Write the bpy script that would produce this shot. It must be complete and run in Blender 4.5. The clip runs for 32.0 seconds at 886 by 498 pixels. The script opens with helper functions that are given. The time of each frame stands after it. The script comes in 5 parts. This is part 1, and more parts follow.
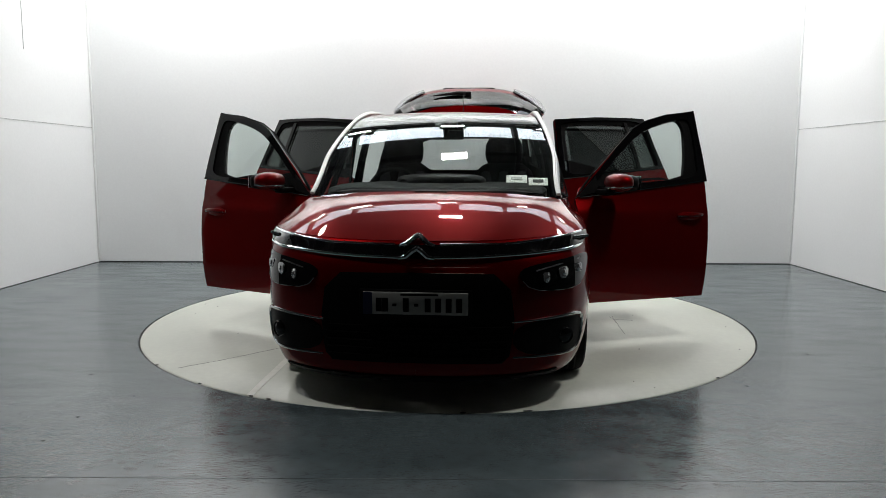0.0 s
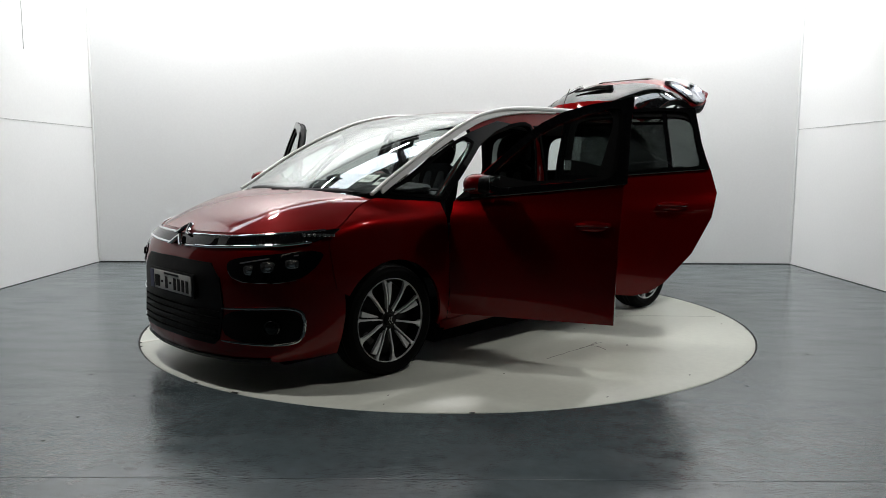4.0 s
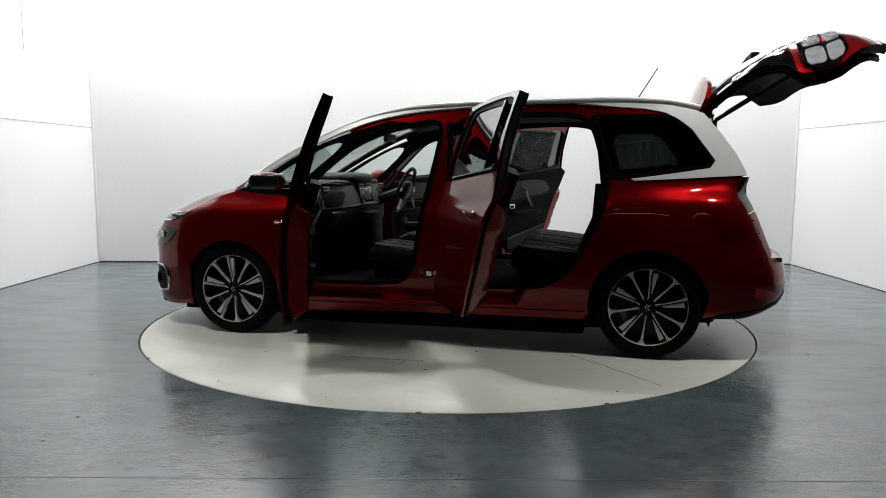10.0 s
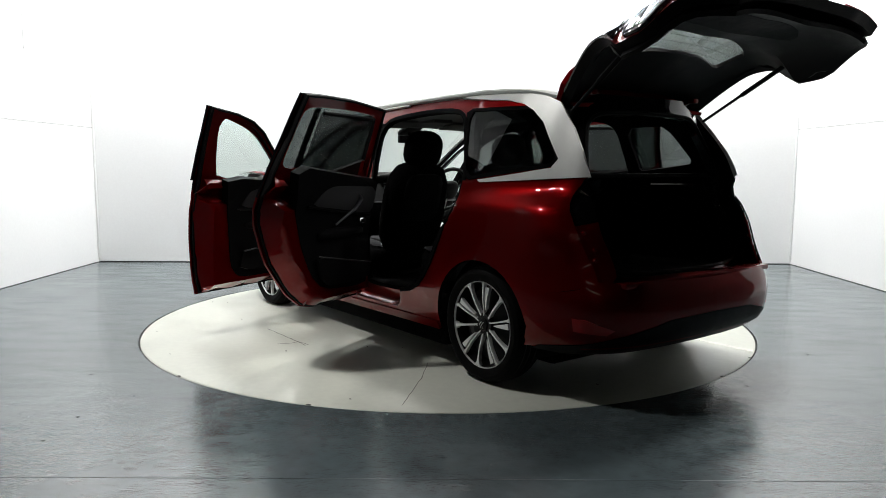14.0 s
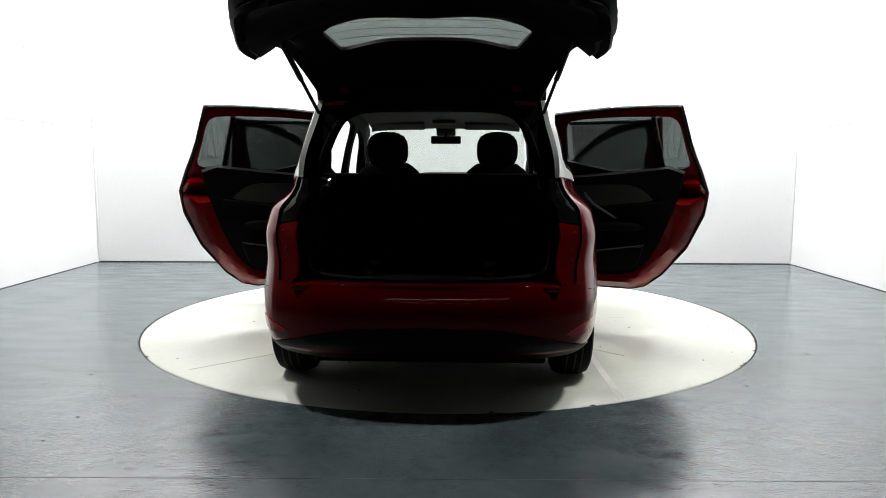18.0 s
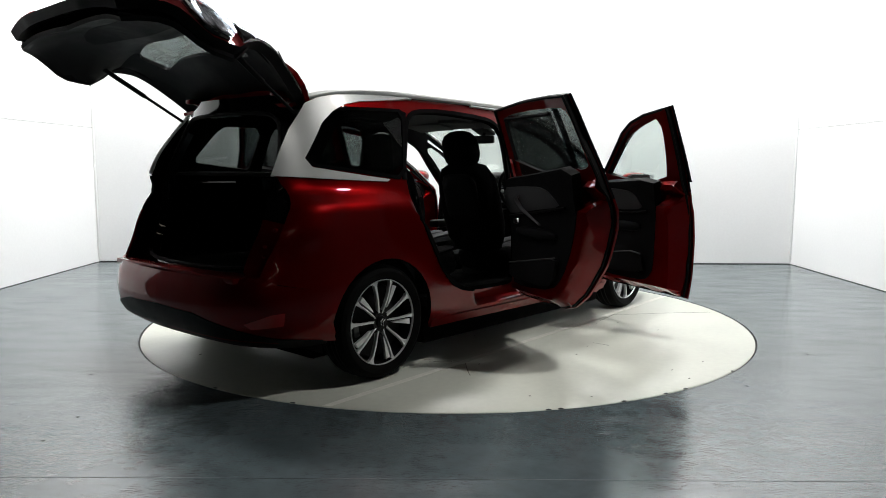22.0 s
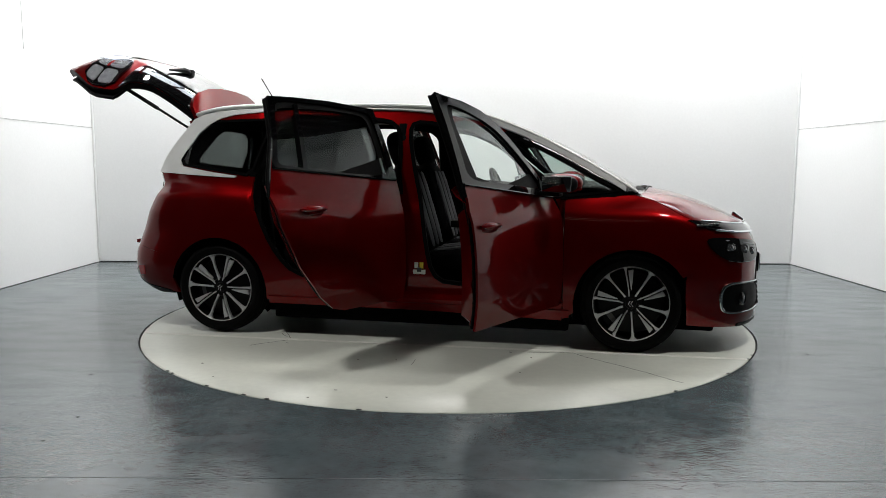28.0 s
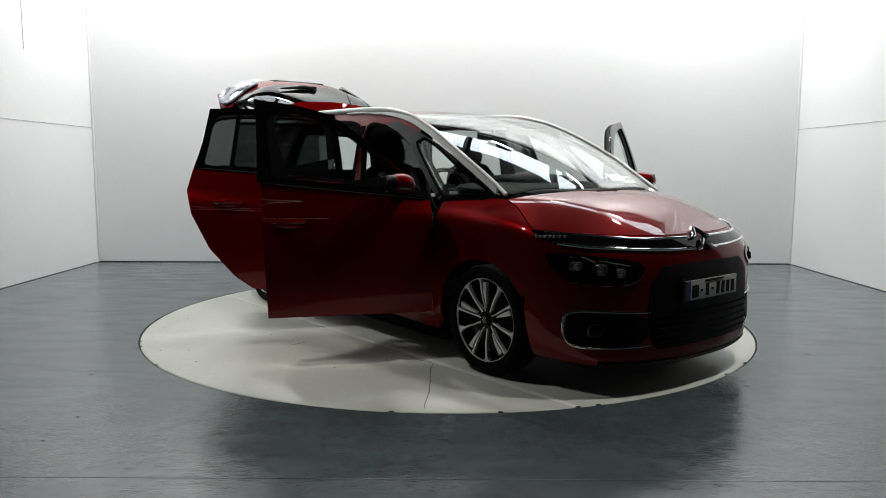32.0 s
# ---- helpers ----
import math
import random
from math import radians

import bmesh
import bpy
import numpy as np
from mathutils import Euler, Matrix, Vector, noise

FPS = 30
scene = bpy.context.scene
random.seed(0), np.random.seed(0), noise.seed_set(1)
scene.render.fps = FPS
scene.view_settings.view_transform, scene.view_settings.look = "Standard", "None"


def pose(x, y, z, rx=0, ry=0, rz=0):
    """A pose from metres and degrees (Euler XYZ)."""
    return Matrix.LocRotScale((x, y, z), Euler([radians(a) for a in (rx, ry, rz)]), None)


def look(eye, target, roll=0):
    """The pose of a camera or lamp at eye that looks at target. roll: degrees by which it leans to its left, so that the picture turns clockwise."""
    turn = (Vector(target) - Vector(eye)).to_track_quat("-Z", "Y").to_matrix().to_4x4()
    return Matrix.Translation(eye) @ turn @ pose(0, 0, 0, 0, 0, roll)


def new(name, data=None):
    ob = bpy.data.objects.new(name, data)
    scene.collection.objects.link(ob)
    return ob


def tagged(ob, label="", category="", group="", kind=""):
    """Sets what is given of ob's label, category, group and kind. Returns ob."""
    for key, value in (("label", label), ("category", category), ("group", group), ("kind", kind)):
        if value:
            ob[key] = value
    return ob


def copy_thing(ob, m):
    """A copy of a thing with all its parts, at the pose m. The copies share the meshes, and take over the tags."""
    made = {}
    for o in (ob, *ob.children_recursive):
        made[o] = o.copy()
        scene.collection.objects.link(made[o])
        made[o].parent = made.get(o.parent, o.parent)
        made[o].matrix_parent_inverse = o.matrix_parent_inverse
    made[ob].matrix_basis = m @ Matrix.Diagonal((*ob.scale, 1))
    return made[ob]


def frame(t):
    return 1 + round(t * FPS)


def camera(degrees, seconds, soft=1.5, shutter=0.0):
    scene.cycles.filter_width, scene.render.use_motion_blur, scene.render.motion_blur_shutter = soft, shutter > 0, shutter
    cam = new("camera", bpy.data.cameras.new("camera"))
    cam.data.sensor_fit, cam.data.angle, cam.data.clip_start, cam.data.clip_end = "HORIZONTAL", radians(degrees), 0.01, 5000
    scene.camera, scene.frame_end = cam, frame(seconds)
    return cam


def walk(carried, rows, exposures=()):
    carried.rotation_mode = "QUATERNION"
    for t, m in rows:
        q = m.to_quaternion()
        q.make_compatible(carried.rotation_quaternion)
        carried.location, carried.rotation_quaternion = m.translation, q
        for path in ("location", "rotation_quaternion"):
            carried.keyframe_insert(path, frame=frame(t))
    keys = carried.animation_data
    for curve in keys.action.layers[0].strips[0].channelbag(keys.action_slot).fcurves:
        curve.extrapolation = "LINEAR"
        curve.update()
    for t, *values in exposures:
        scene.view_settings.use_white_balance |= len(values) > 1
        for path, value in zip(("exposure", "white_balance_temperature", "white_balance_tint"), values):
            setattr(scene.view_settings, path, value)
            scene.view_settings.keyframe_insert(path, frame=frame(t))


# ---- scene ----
cam = camera(62.58, 32.0, 0.65)
EYE = (0.0, -5.655, 1.191)
AIM = (-0.0061, -4.655, 1.0763)
STOPS = [(0.0, -0.41), (3.0, -0.42), (6.0, -0.05), (9.0, -0.03), (13.0, 0.28), (17.0, 0.58), (19.0, 0.6), (23.0, 0.32), (28.0, 0.02), (32.0, -0.38)]
walk(cam, [(0.0, look(EYE, AIM, 0.17)), (32.0, look(EYE, AIM, 0.17))], STOPS)

# ---- light ----
world = bpy.data.worlds.new("world")
world.use_nodes = True
world.node_tree.nodes["Background"].inputs[0].default_value = (0.02, 0.022, 0.025, 1)
world.node_tree.nodes["Background"].inputs[1].default_value = 0.05
scene.world = world

BACK, LEFT, RIGHT, CEIL = 3.22, -4.29, 4.20, 4.5


def lamp(name, eye, target, sx, sy, watts, color=(1.0, 0.98, 0.95)):
    data = bpy.data.lights.new(name, "AREA")
    data.shape, data.size, data.size_y, data.energy, data.color = "RECTANGLE", sx, sy, watts, color
    ob = new(name, data)
    ob.matrix_world = look(eye, target)
    return ob


# Wall washers under the ceiling along the back wall: place and power.
WASH = [(-2.85, 2.45, 4.2, 52), (-1.45, 2.5, 4.2, 42), (0.0, 2.5, 4.2, 44), (1.45, 2.5, 4.2, 42), (2.85, 2.45, 4.2, 52)]
for x, y, z, watts in WASH:
    lamp("wash_lamp", (x, y, z), (x * 1.12, 3.22, 2.75), 0.36, 0.17, watts)
# Flood panels over the turntable: place and power.
FLOOD = [(0.0, 0.9, 4.2, 36), (-2.55, 1.15, 4.2, 36), (2.55, 1.15, 4.2, 36), (-2.4, -2.0, 4.2, 44), (2.4, -2.0, 4.2, 44)]
for x, y, z, watts in FLOOD:
    aim = x * 1.45 if y > 0 else x
    lamp("flood_lamp", (x, y, z), (aim + 0.001, y, 0), 0.36, 0.17, watts).data.spread = radians(150 if x and y > 0 else 125)


# ---- materials ----
def material(name, color, rough=0.5, metal=0.0, coat=0.0, vary=0.08, scale=30.0, bump=0.0, coarse=None, trans=0.0, emit=0.0, spec=0.5):
    """A surface with two scales of variation in tone and gloss, and fine relief."""
    m = bpy.data.materials.new(name)
    m.use_nodes = True
    nt = m.node_tree
    b = nt.nodes["Principled BSDF"]
    col = (*color, 1)
    b.inputs["Base Color"].default_value = col
    b.inputs["Roughness"].default_value = rough
    b.inputs["Metallic"].default_value = metal
    b.inputs["Coat Weight"].default_value = coat
    b.inputs["Coat Roughness"].default_value = 0.03
    b.inputs["Coat IOR"].default_value = 1.34
    b.inputs["Transmission Weight"].default_value = trans
    b.inputs["Specular IOR Level"].default_value = spec
    if emit:
        b.inputs["Emission Color"].default_value = col
        b.inputs["Emission Strength"].default_value = emit
    if vary or bump:
        tc = nt.nodes.new("ShaderNodeTexCoord")
        fine = nt.nodes.new("ShaderNodeTexNoise")
        fine.inputs["Scale"].default_value, fine.inputs["Detail"].default_value = scale, 6
        big = nt.nodes.new("ShaderNodeTexNoise")
        big.inputs["Scale"].default_value, big.inputs["Detail"].default_value = coarse or scale / 15, 4
        nt.links.new(tc.outputs["Object"], fine.inputs["Vector"])
        nt.links.new(tc.outputs["Object"], big.inputs["Vector"])
        mid = nt.nodes.new("ShaderNodeMath")
        mid.operation = "ADD"
        nt.links.new(fine.outputs["Fac"], mid.inputs[0])
        nt.links.new(big.outputs["Fac"], mid.inputs[1])
        if vary:
            ramp = nt.nodes.new("ShaderNodeMapRange")
            ramp.inputs["From Min"].default_value, ramp.inputs["From Max"].default_value = 0.6, 1.4
            ramp.inputs["To Min"].default_value, ramp.inputs["To Max"].default_value = 1 - vary, 1 + vary
            nt.links.new(mid.outputs[0], ramp.inputs["Value"])
            mul = nt.nodes.new("ShaderNodeVectorMath")
            mul.operation = "SCALE"
            mul.inputs[0].default_value = color
            nt.links.new(ramp.outputs["Result"], mul.inputs["Scale"])
            nt.links.new(mul.outputs[0], b.inputs["Base Color"])
            rr = nt.nodes.new("ShaderNodeMath")
            rr.operation = "MULTIPLY"
            rr.inputs[1].default_value = rough
            nt.links.new(ramp.outputs["Result"], rr.inputs[0])
            nt.links.new(rr.outputs[0], b.inputs["Roughness"])
        if bump:
            bp = nt.nodes.new("ShaderNodeBump")
            bp.inputs["Strength"].default_value, bp.inputs["Distance"].default_value = bump, 0.002
            nt.links.new(mid.outputs[0], bp.inputs["Height"])
            nt.links.new(bp.outputs[0], b.inputs["Normal"])
    return m


PAINT = material("red_paint", (0.132, 0.0010, 0.0015), 0.40, 0.75, 1.0, 0.05, 900, spec=0.1)
PAINT.node_tree.nodes["Principled BSDF"].inputs["Coat IOR"].default_value = 1.37
PAINT.node_tree.nodes["Principled BSDF"].inputs["Coat Roughness"].default_value = 0.012
PAINT.node_tree.nodes["Principled BSDF"].inputs["Specular Tint"].default_value = (0.45, 0.02, 0.02, 1)
SILVER = material("satin_silver", (0.80, 0.81, 0.79), 0.36, 0.15, 0.3, 0.04, 300)
BLACK_GLOSS = material("gloss_black", (0.003, 0.003, 0.0034), 0.035, 0, 0.4, 0.1, 60, spec=0.3)
BLACK = material("black_plastic", (0.003, 0.003, 0.0032), 0.5, 0, 0, 0.15, 200, 0.25, spec=0.09)
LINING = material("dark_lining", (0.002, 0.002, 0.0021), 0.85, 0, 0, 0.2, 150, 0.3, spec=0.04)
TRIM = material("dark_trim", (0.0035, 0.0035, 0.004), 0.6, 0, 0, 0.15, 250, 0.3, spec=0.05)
GREY_TRIM = material("grey_trim", (0.024, 0.024, 0.026), 0.55, 0, 0, 0.1, 200, 0.3, spec=0.3)
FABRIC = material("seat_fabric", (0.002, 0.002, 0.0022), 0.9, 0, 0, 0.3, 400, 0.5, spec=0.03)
FABRIC_GREY = material("seat_fabric_grey", (0.034, 0.034, 0.037), 0.9, 0, 0, 0.3, 400, 0.5, spec=0.1)
MESH = material("blind_mesh", (0.01, 0.011, 0.011), 0.9, 0, 0, 0.1, 300, spec=0.05)
MESH.node_tree.nodes["Principled BSDF"].inputs["Alpha"].default_value = 0.5
HEADLINER = material("headliner", (0.05, 0.05, 0.049), 0.9, 0, 0, 0.1, 300, 0.2, spec=0.1)
RUBBER = material("tyre_rubber", (0.003, 0.003, 0.003), 0.7, 0, 0, 0.2, 80, 0.3, spec=0.06)
DARK_CHROME = material("dark_chrome", (0.20, 0.20, 0.21), 0.32, 1.0, 0, 0.05, 120)
BRACKET = material("satin_chrome", (0.42, 0.43, 0.44), 0.16, 1.0, 0, 0.03, 100)
CHROME = material("chrome", (0.75, 0.76, 0.78), 0.08, 1.0, 0, 0.03, 100)
ALLOY = material("machined_alloy", (0.64, 0.65, 0.66), 0.30, 0.45, 0.3, 0.06, 200)
ALLOY_DARK = material("dark_alloy", (0.005, 0.005, 0.0055), 0.4, 0.3, 0, 0.1, 100, spec=0.2)
STEEL = material("brake_steel", (0.09, 0.09, 0.09), 0.4, 0.8, 0, 0.2, 120)
GLASS = material("clear_glass", (0.74, 0.82, 0.79), 0.0, 0, 0, 0, trans=1.0)
TINT = material("privacy_glass", (0.095, 0.11, 0.106), 0.0, 0, 0, 0, trans=1.0)
LENS = material("lamp_lens", (0.85, 0.87, 0.9), 0.02, 0, 0, 0, trans=1.0)
TAIL_CELL = material("tail_lamp_reflector", (0.55, 0.55, 0.56), 0.08, 0.7, 0, 0.5, 30, 1.0)
LAMP_CELL = material("lamp_reflector", (0.40, 0.41, 0.42), 0.12, 0.9, 0, 0.25, 40, 0.8)
RED_LENS = material("red_lens", (0.35, 0.01, 0.012), 0.06, 0, 0.5, 0.05, 60)
WHITE = material("white_plate", (0.36, 0.36, 0.345), 0.45, 0, 0, 0.05, 90)
PAPER = material("paper_label", (0.75, 0.75, 0.72), 0.6, 0, 0, 0.05, 90)
BLUE = material("blue_band", (0.006, 0.012, 0.06), 0.45, 0, 0, 0.05, 90)
YELLOW = material("yellow_label", (0.75, 0.55, 0.04), 0.5, 0, 0, 0.05, 90)
WALL = material("white_wall_paint", (0.78, 0.79, 0.79), 0.6, 0, 0, 0.03, 40, 0.1, 0.7)
SEAM = material("wall_joint", (0.45, 0.46, 0.46), 0.7, 0, 0, 0.25, 20)
FLOOR_CUT = material("floor_cut", (0.11, 0.13, 0.14), 0.45, 0, 0, 0.6, 12)
UNSEEN_WALL = material("unseen_dark_wall", (0.015, 0.015, 0.016), 0.8, 0, 0, 0.2, 8)
CEILING = material("dark_ceiling", (0.03, 0.031, 0.033), 0.7, 0.2, 0, 0.2, 8)
DISC = material("turntable_paint", (0.62, 0.64, 0.57), 0.36, 0, 0.0, 0.07, 22, 0.08, 1.6)
GAP = material("gap_black", (0.01, 0.01, 0.01), 0.8, 0, 0, 0.1, 50)
SCUFF = material("scuff_line", (0.78, 0.78, 0.72), 0.5, 0, 0, 0.15, 20)
SCRATCH = material("scratch_dark", (0.12, 0.12, 0.11), 0.7, 0, 0, 0.2, 50)
SKY = material("rooflight_sheet", (0.86, 0.92, 1.0), 0.5, 0, 0, 0, emit=4.8)
TUBE = material("fluorescent_tube", (1.0, 0.93, 0.75), 0.4, 0, 0, 0, emit=4.0)


def floor_material():
    """Grey-blue painted concrete: worn patches, roller marks, fine ripples in the gloss."""
    m = material("floor_paint", (0.070, 0.092, 0.099), 0.22, 0, 0, 0.26, 14, 0, 1.3, spec=0.9)
    nt = m.node_tree
    b = nt.nodes["Principled BSDF"]
    tc = nt.nodes.new("ShaderNodeTexCoord")

    def noise(scale, detail, stretch=(1, 1, 1)):
        mp = nt.nodes.new("ShaderNodeMapping")
        mp.inputs["Scale"].default_value = stretch
        nz = nt.nodes.new("ShaderNodeTexNoise")
        nz.inputs["Scale"].default_value, nz.inputs["Detail"].default_value = scale, detail
        nt.links.new(tc.outputs["Object"], mp.inputs[0])
        nt.links.new(mp.outputs[0], nz.inputs["Vector"])
        return nz.outputs["Fac"]

    def spread(value, a0, a1, b0, b1):
        rg = nt.nodes.new("ShaderNodeMapRange")
        for k, v in (("From Min", a0), ("From Max", a1), ("To Min", b0), ("To Max", b1)):
            rg.inputs[k].default_value = v
        nt.links.new(value, rg.inputs["Value"])
        return rg.outputs["Result"]
    nt.links.new(spread(noise(4, 8, (0.6, 2.0, 1)), 0.35, 0.7, 0.13, 0.27), b.inputs["Roughness"])
    ripple = nt.nodes.new("ShaderNodeBump")
    ripple.inputs["Distance"].default_value = 0.0022
    nt.links.new(noise(60, 6, (0.7, 1.3, 1)), ripple.inputs["Height"])
    nt.links.new(spread(noise(2.2, 3), 0.40, 0.62, 0.25, 0.9), ripple.inputs["Strength"])
    nt.links.new(ripple.outputs[0], b.inputs["Normal"])
    return m


FLOOR = floor_material()


# ---- mesh tools ----
def link_mesh(name, geo, mats, parent=None, label="", sharp=32):
    """One mesh object from (points, faces, material slots)."""
    v, f, k = geo
    me = bpy.data.meshes.new(name)
    me.from_pydata([tuple(map(float, p)) for p in v], [], [tuple(map(int, x)) for x in f])
    for m in mats if isinstance(mats, (list, tuple)) else [mats]:
        me.materials.append(m)
    if k is not None and len(k) == len(me.polygons):
        me.polygons.foreach_set("material_index", np.array(k, np.int32))
    me.polygons.foreach_set("use_smooth", np.ones(len(me.polygons), bool))
    me.set_sharp_from_angle(angle=radians(sharp))
    me.validate()
    me.update()
    ob = new(name, me)
    if parent:
        ob.parent = parent
    return tagged(ob, label)


def part(name, geo, mats, parent, label="", sharp=32):
    return link_mesh(name, geo, mats, parent, label, sharp)


def join(*geos):
    v, f, k = [], [], []
    for g in geos:
        n = len(v)
        v += [tuple(p) for p in g[0]]
        f += [tuple(i + n for i in x) for x in g[1]]
        k += list(g[2]) if g[2] is not None else [0] * len(g[1])
    return v, f, k


def slot(geo, i):
    return geo[0], geo[1], [i] * len(geo[1])


def flip(geo):
    """The mirror image across the car's middle."""
    return [(p[0], -p[1], p[2]) for p in geo[0]], [tuple(reversed(x)) for x in geo[1]], geo[2]


def move(geo, m):
    return [tuple(m @ Vector(p)) for p in geo[0]], geo[1], geo[2]


def sided(geo, s):
    return geo if s > 0 else flip(geo)


def box(cx, cy, cz, sx, sy, sz, bevel=0.01, segs=2, m=None):
    bm = bmesh.new()
    bmesh.ops.create_cube(bm, size=1, matrix=Matrix.Diagonal((sx, sy, sz, 1)))
    if bevel:
        bmesh.ops.bevel(bm, geom=bm.edges[:], offset=min(bevel, 0.45 * min(sx, sy, sz)), segments=segs, affect="EDGES", profile=0.6)
    t = Matrix.Translation((cx, cy, cz)) @ (m or Matrix())
    bm.verts.index_update()
    out = [tuple(t @ v.co) for v in bm.verts], [tuple(v.index for v in f.verts) for f in bm.faces], None
    bm.free()
    return out


def pillow(cx, cy, cz, sx, sy, sz, m=None, n=3, power=3.2):
    """A soft block: a superellipsoid for cushions and headrests."""
    bm = bmesh.new()
    bmesh.ops.create_icosphere(bm, subdivisions=n, radius=1)
    t = Matrix.Translation((cx, cy, cz)) @ (m or Matrix())
    bm.verts.index_update()
    pts = []
    for v in bm.verts:
        c = v.co
        r = sum(abs(a) ** power for a in c) ** (-1 / power)
        pts.append(tuple(t @ Vector((c.x * r * sx / 2, c.y * r * sy / 2, c.z * r * sz / 2))))
    out = pts, [tuple(v.index for v in f.verts) for f in bm.faces], None
    bm.free()
    return out


def tube(path, radius, n=8, flat=1.0, up=(0, 0, 1), cap=True):
    """A rod along a path; flat squeezes it along up; radius may be a list."""
    p = [Vector(q) for q in path]
    rs = list(radius) if hasattr(radius, "__len__") else [radius] * len(p)
    v, f = [], []
    for i, q in enumerate(p):
        t = (p[min(i + 1, len(p) - 1)] - p[max(i - 1, 0)]).normalized()
        a = t.cross(Vector(up))
        a = a.normalized() if a.length > 1e-5 else t.orthogonal().normalized()
        b = a.cross(t).normalized()
        for j in range(n):
            w = 2 * math.pi * j / n
            v.append(tuple(q + a * (math.cos(w) * rs[i]) + b * (math.sin(w) * rs[i] * flat)))
    for i in range(len(p) - 1):
        for j in range(n):
            a, b = i * n + j, i * n + (j + 1) % n
            f.append((a, b, b + n, a + n))
    if cap:
        f.append(tuple(range(n)))
        f.append(tuple(reversed(range((len(p) - 1) * n, len(p) * n))))
    return v, f, None


def lathe(profile, n=48, axis="y"):
    """Turned about the y axis: profile of (radius, y)."""
    v, f = [], []
    for r, y in profile:
        for j in range(n):
            w = 2 * math.pi * j / n
            v.append((r * math.cos(w), y, r * math.sin(w)))
    for i in range(len(profile) - 1):
        for j in range(n):
            a, b = i * n + j, i * n + (j + 1) % n
            f.append((a, a + n, b + n, b))
    return v, f, None


def dense(loop, step):
    out = []
    for a, b in zip(loop, loop[1:] + loop[:1]):
        n = max(1, int(math.hypot(b[0] - a[0], b[1] - a[1]) / step + 0.5))
        out += [(a[0] + (b[0] - a[0]) * i / n, a[1] + (b[1] - a[1]) * i / n) for i in range(n)]
    return out


def rounded(loop, cut=0.25, times=2):
    """Corners of a loop cut twice, to round them."""
    for _ in range(times):
        out = []
        for a, b in zip(loop, loop[1:] + loop[:1]):
            out += [(a[0] + (b[0] - a[0]) * cut, a[1] + (b[1] - a[1]) * cut), (a[0] + (b[0] - a[0]) * (1 - cut), a[1] + (b[1] - a[1]) * (1 - cut))]
        loop = out
    return loop


def grow(loop, d):
    """A loop moved outwards by d."""
    n = len(loop)
    turn = sum(a[0] * b[1] - a[1] * b[0] for a, b in zip(loop, loop[1:] + loop[:1]))
    out = []
    for i in range(n):
        a, b, e = Vector(loop[i - 1]), Vector(loop[i]), Vector(loop[(i + 1) % n])
        u, w = (b - a).normalized(), (e - b).normalized()
        nrm = Vector((u.y + w.y, -u.x - w.x)).normalized() * (d if turn > 0 else -d)
        out.append(tuple(b + nrm / max(0.6, math.sqrt(max(0.0, (1 + u.dot(w)) / 2)))))
    return out


def inside(pts, loops):
    x, y = pts[:, 0], pts[:, 1]
    c = np.zeros(len(pts), bool)
    for lp in loops:
        a = np.array(lp)
        b = np.roll(a, -1, 0)
        for (x1, y1), (x2, y2) in zip(a, b):
            if y1 != y2:
                c ^= ((y1 > y) != (y2 > y)) & (x < (x2 - x1) * (y - y1) / (y2 - y1) + x1)
    return c


CORE = lambda p: p - np.stack([np.clip(p[:, 0], -1.5, 1.5), 0 * p[:, 1], 0 * p[:, 2] + 0.62], -1)


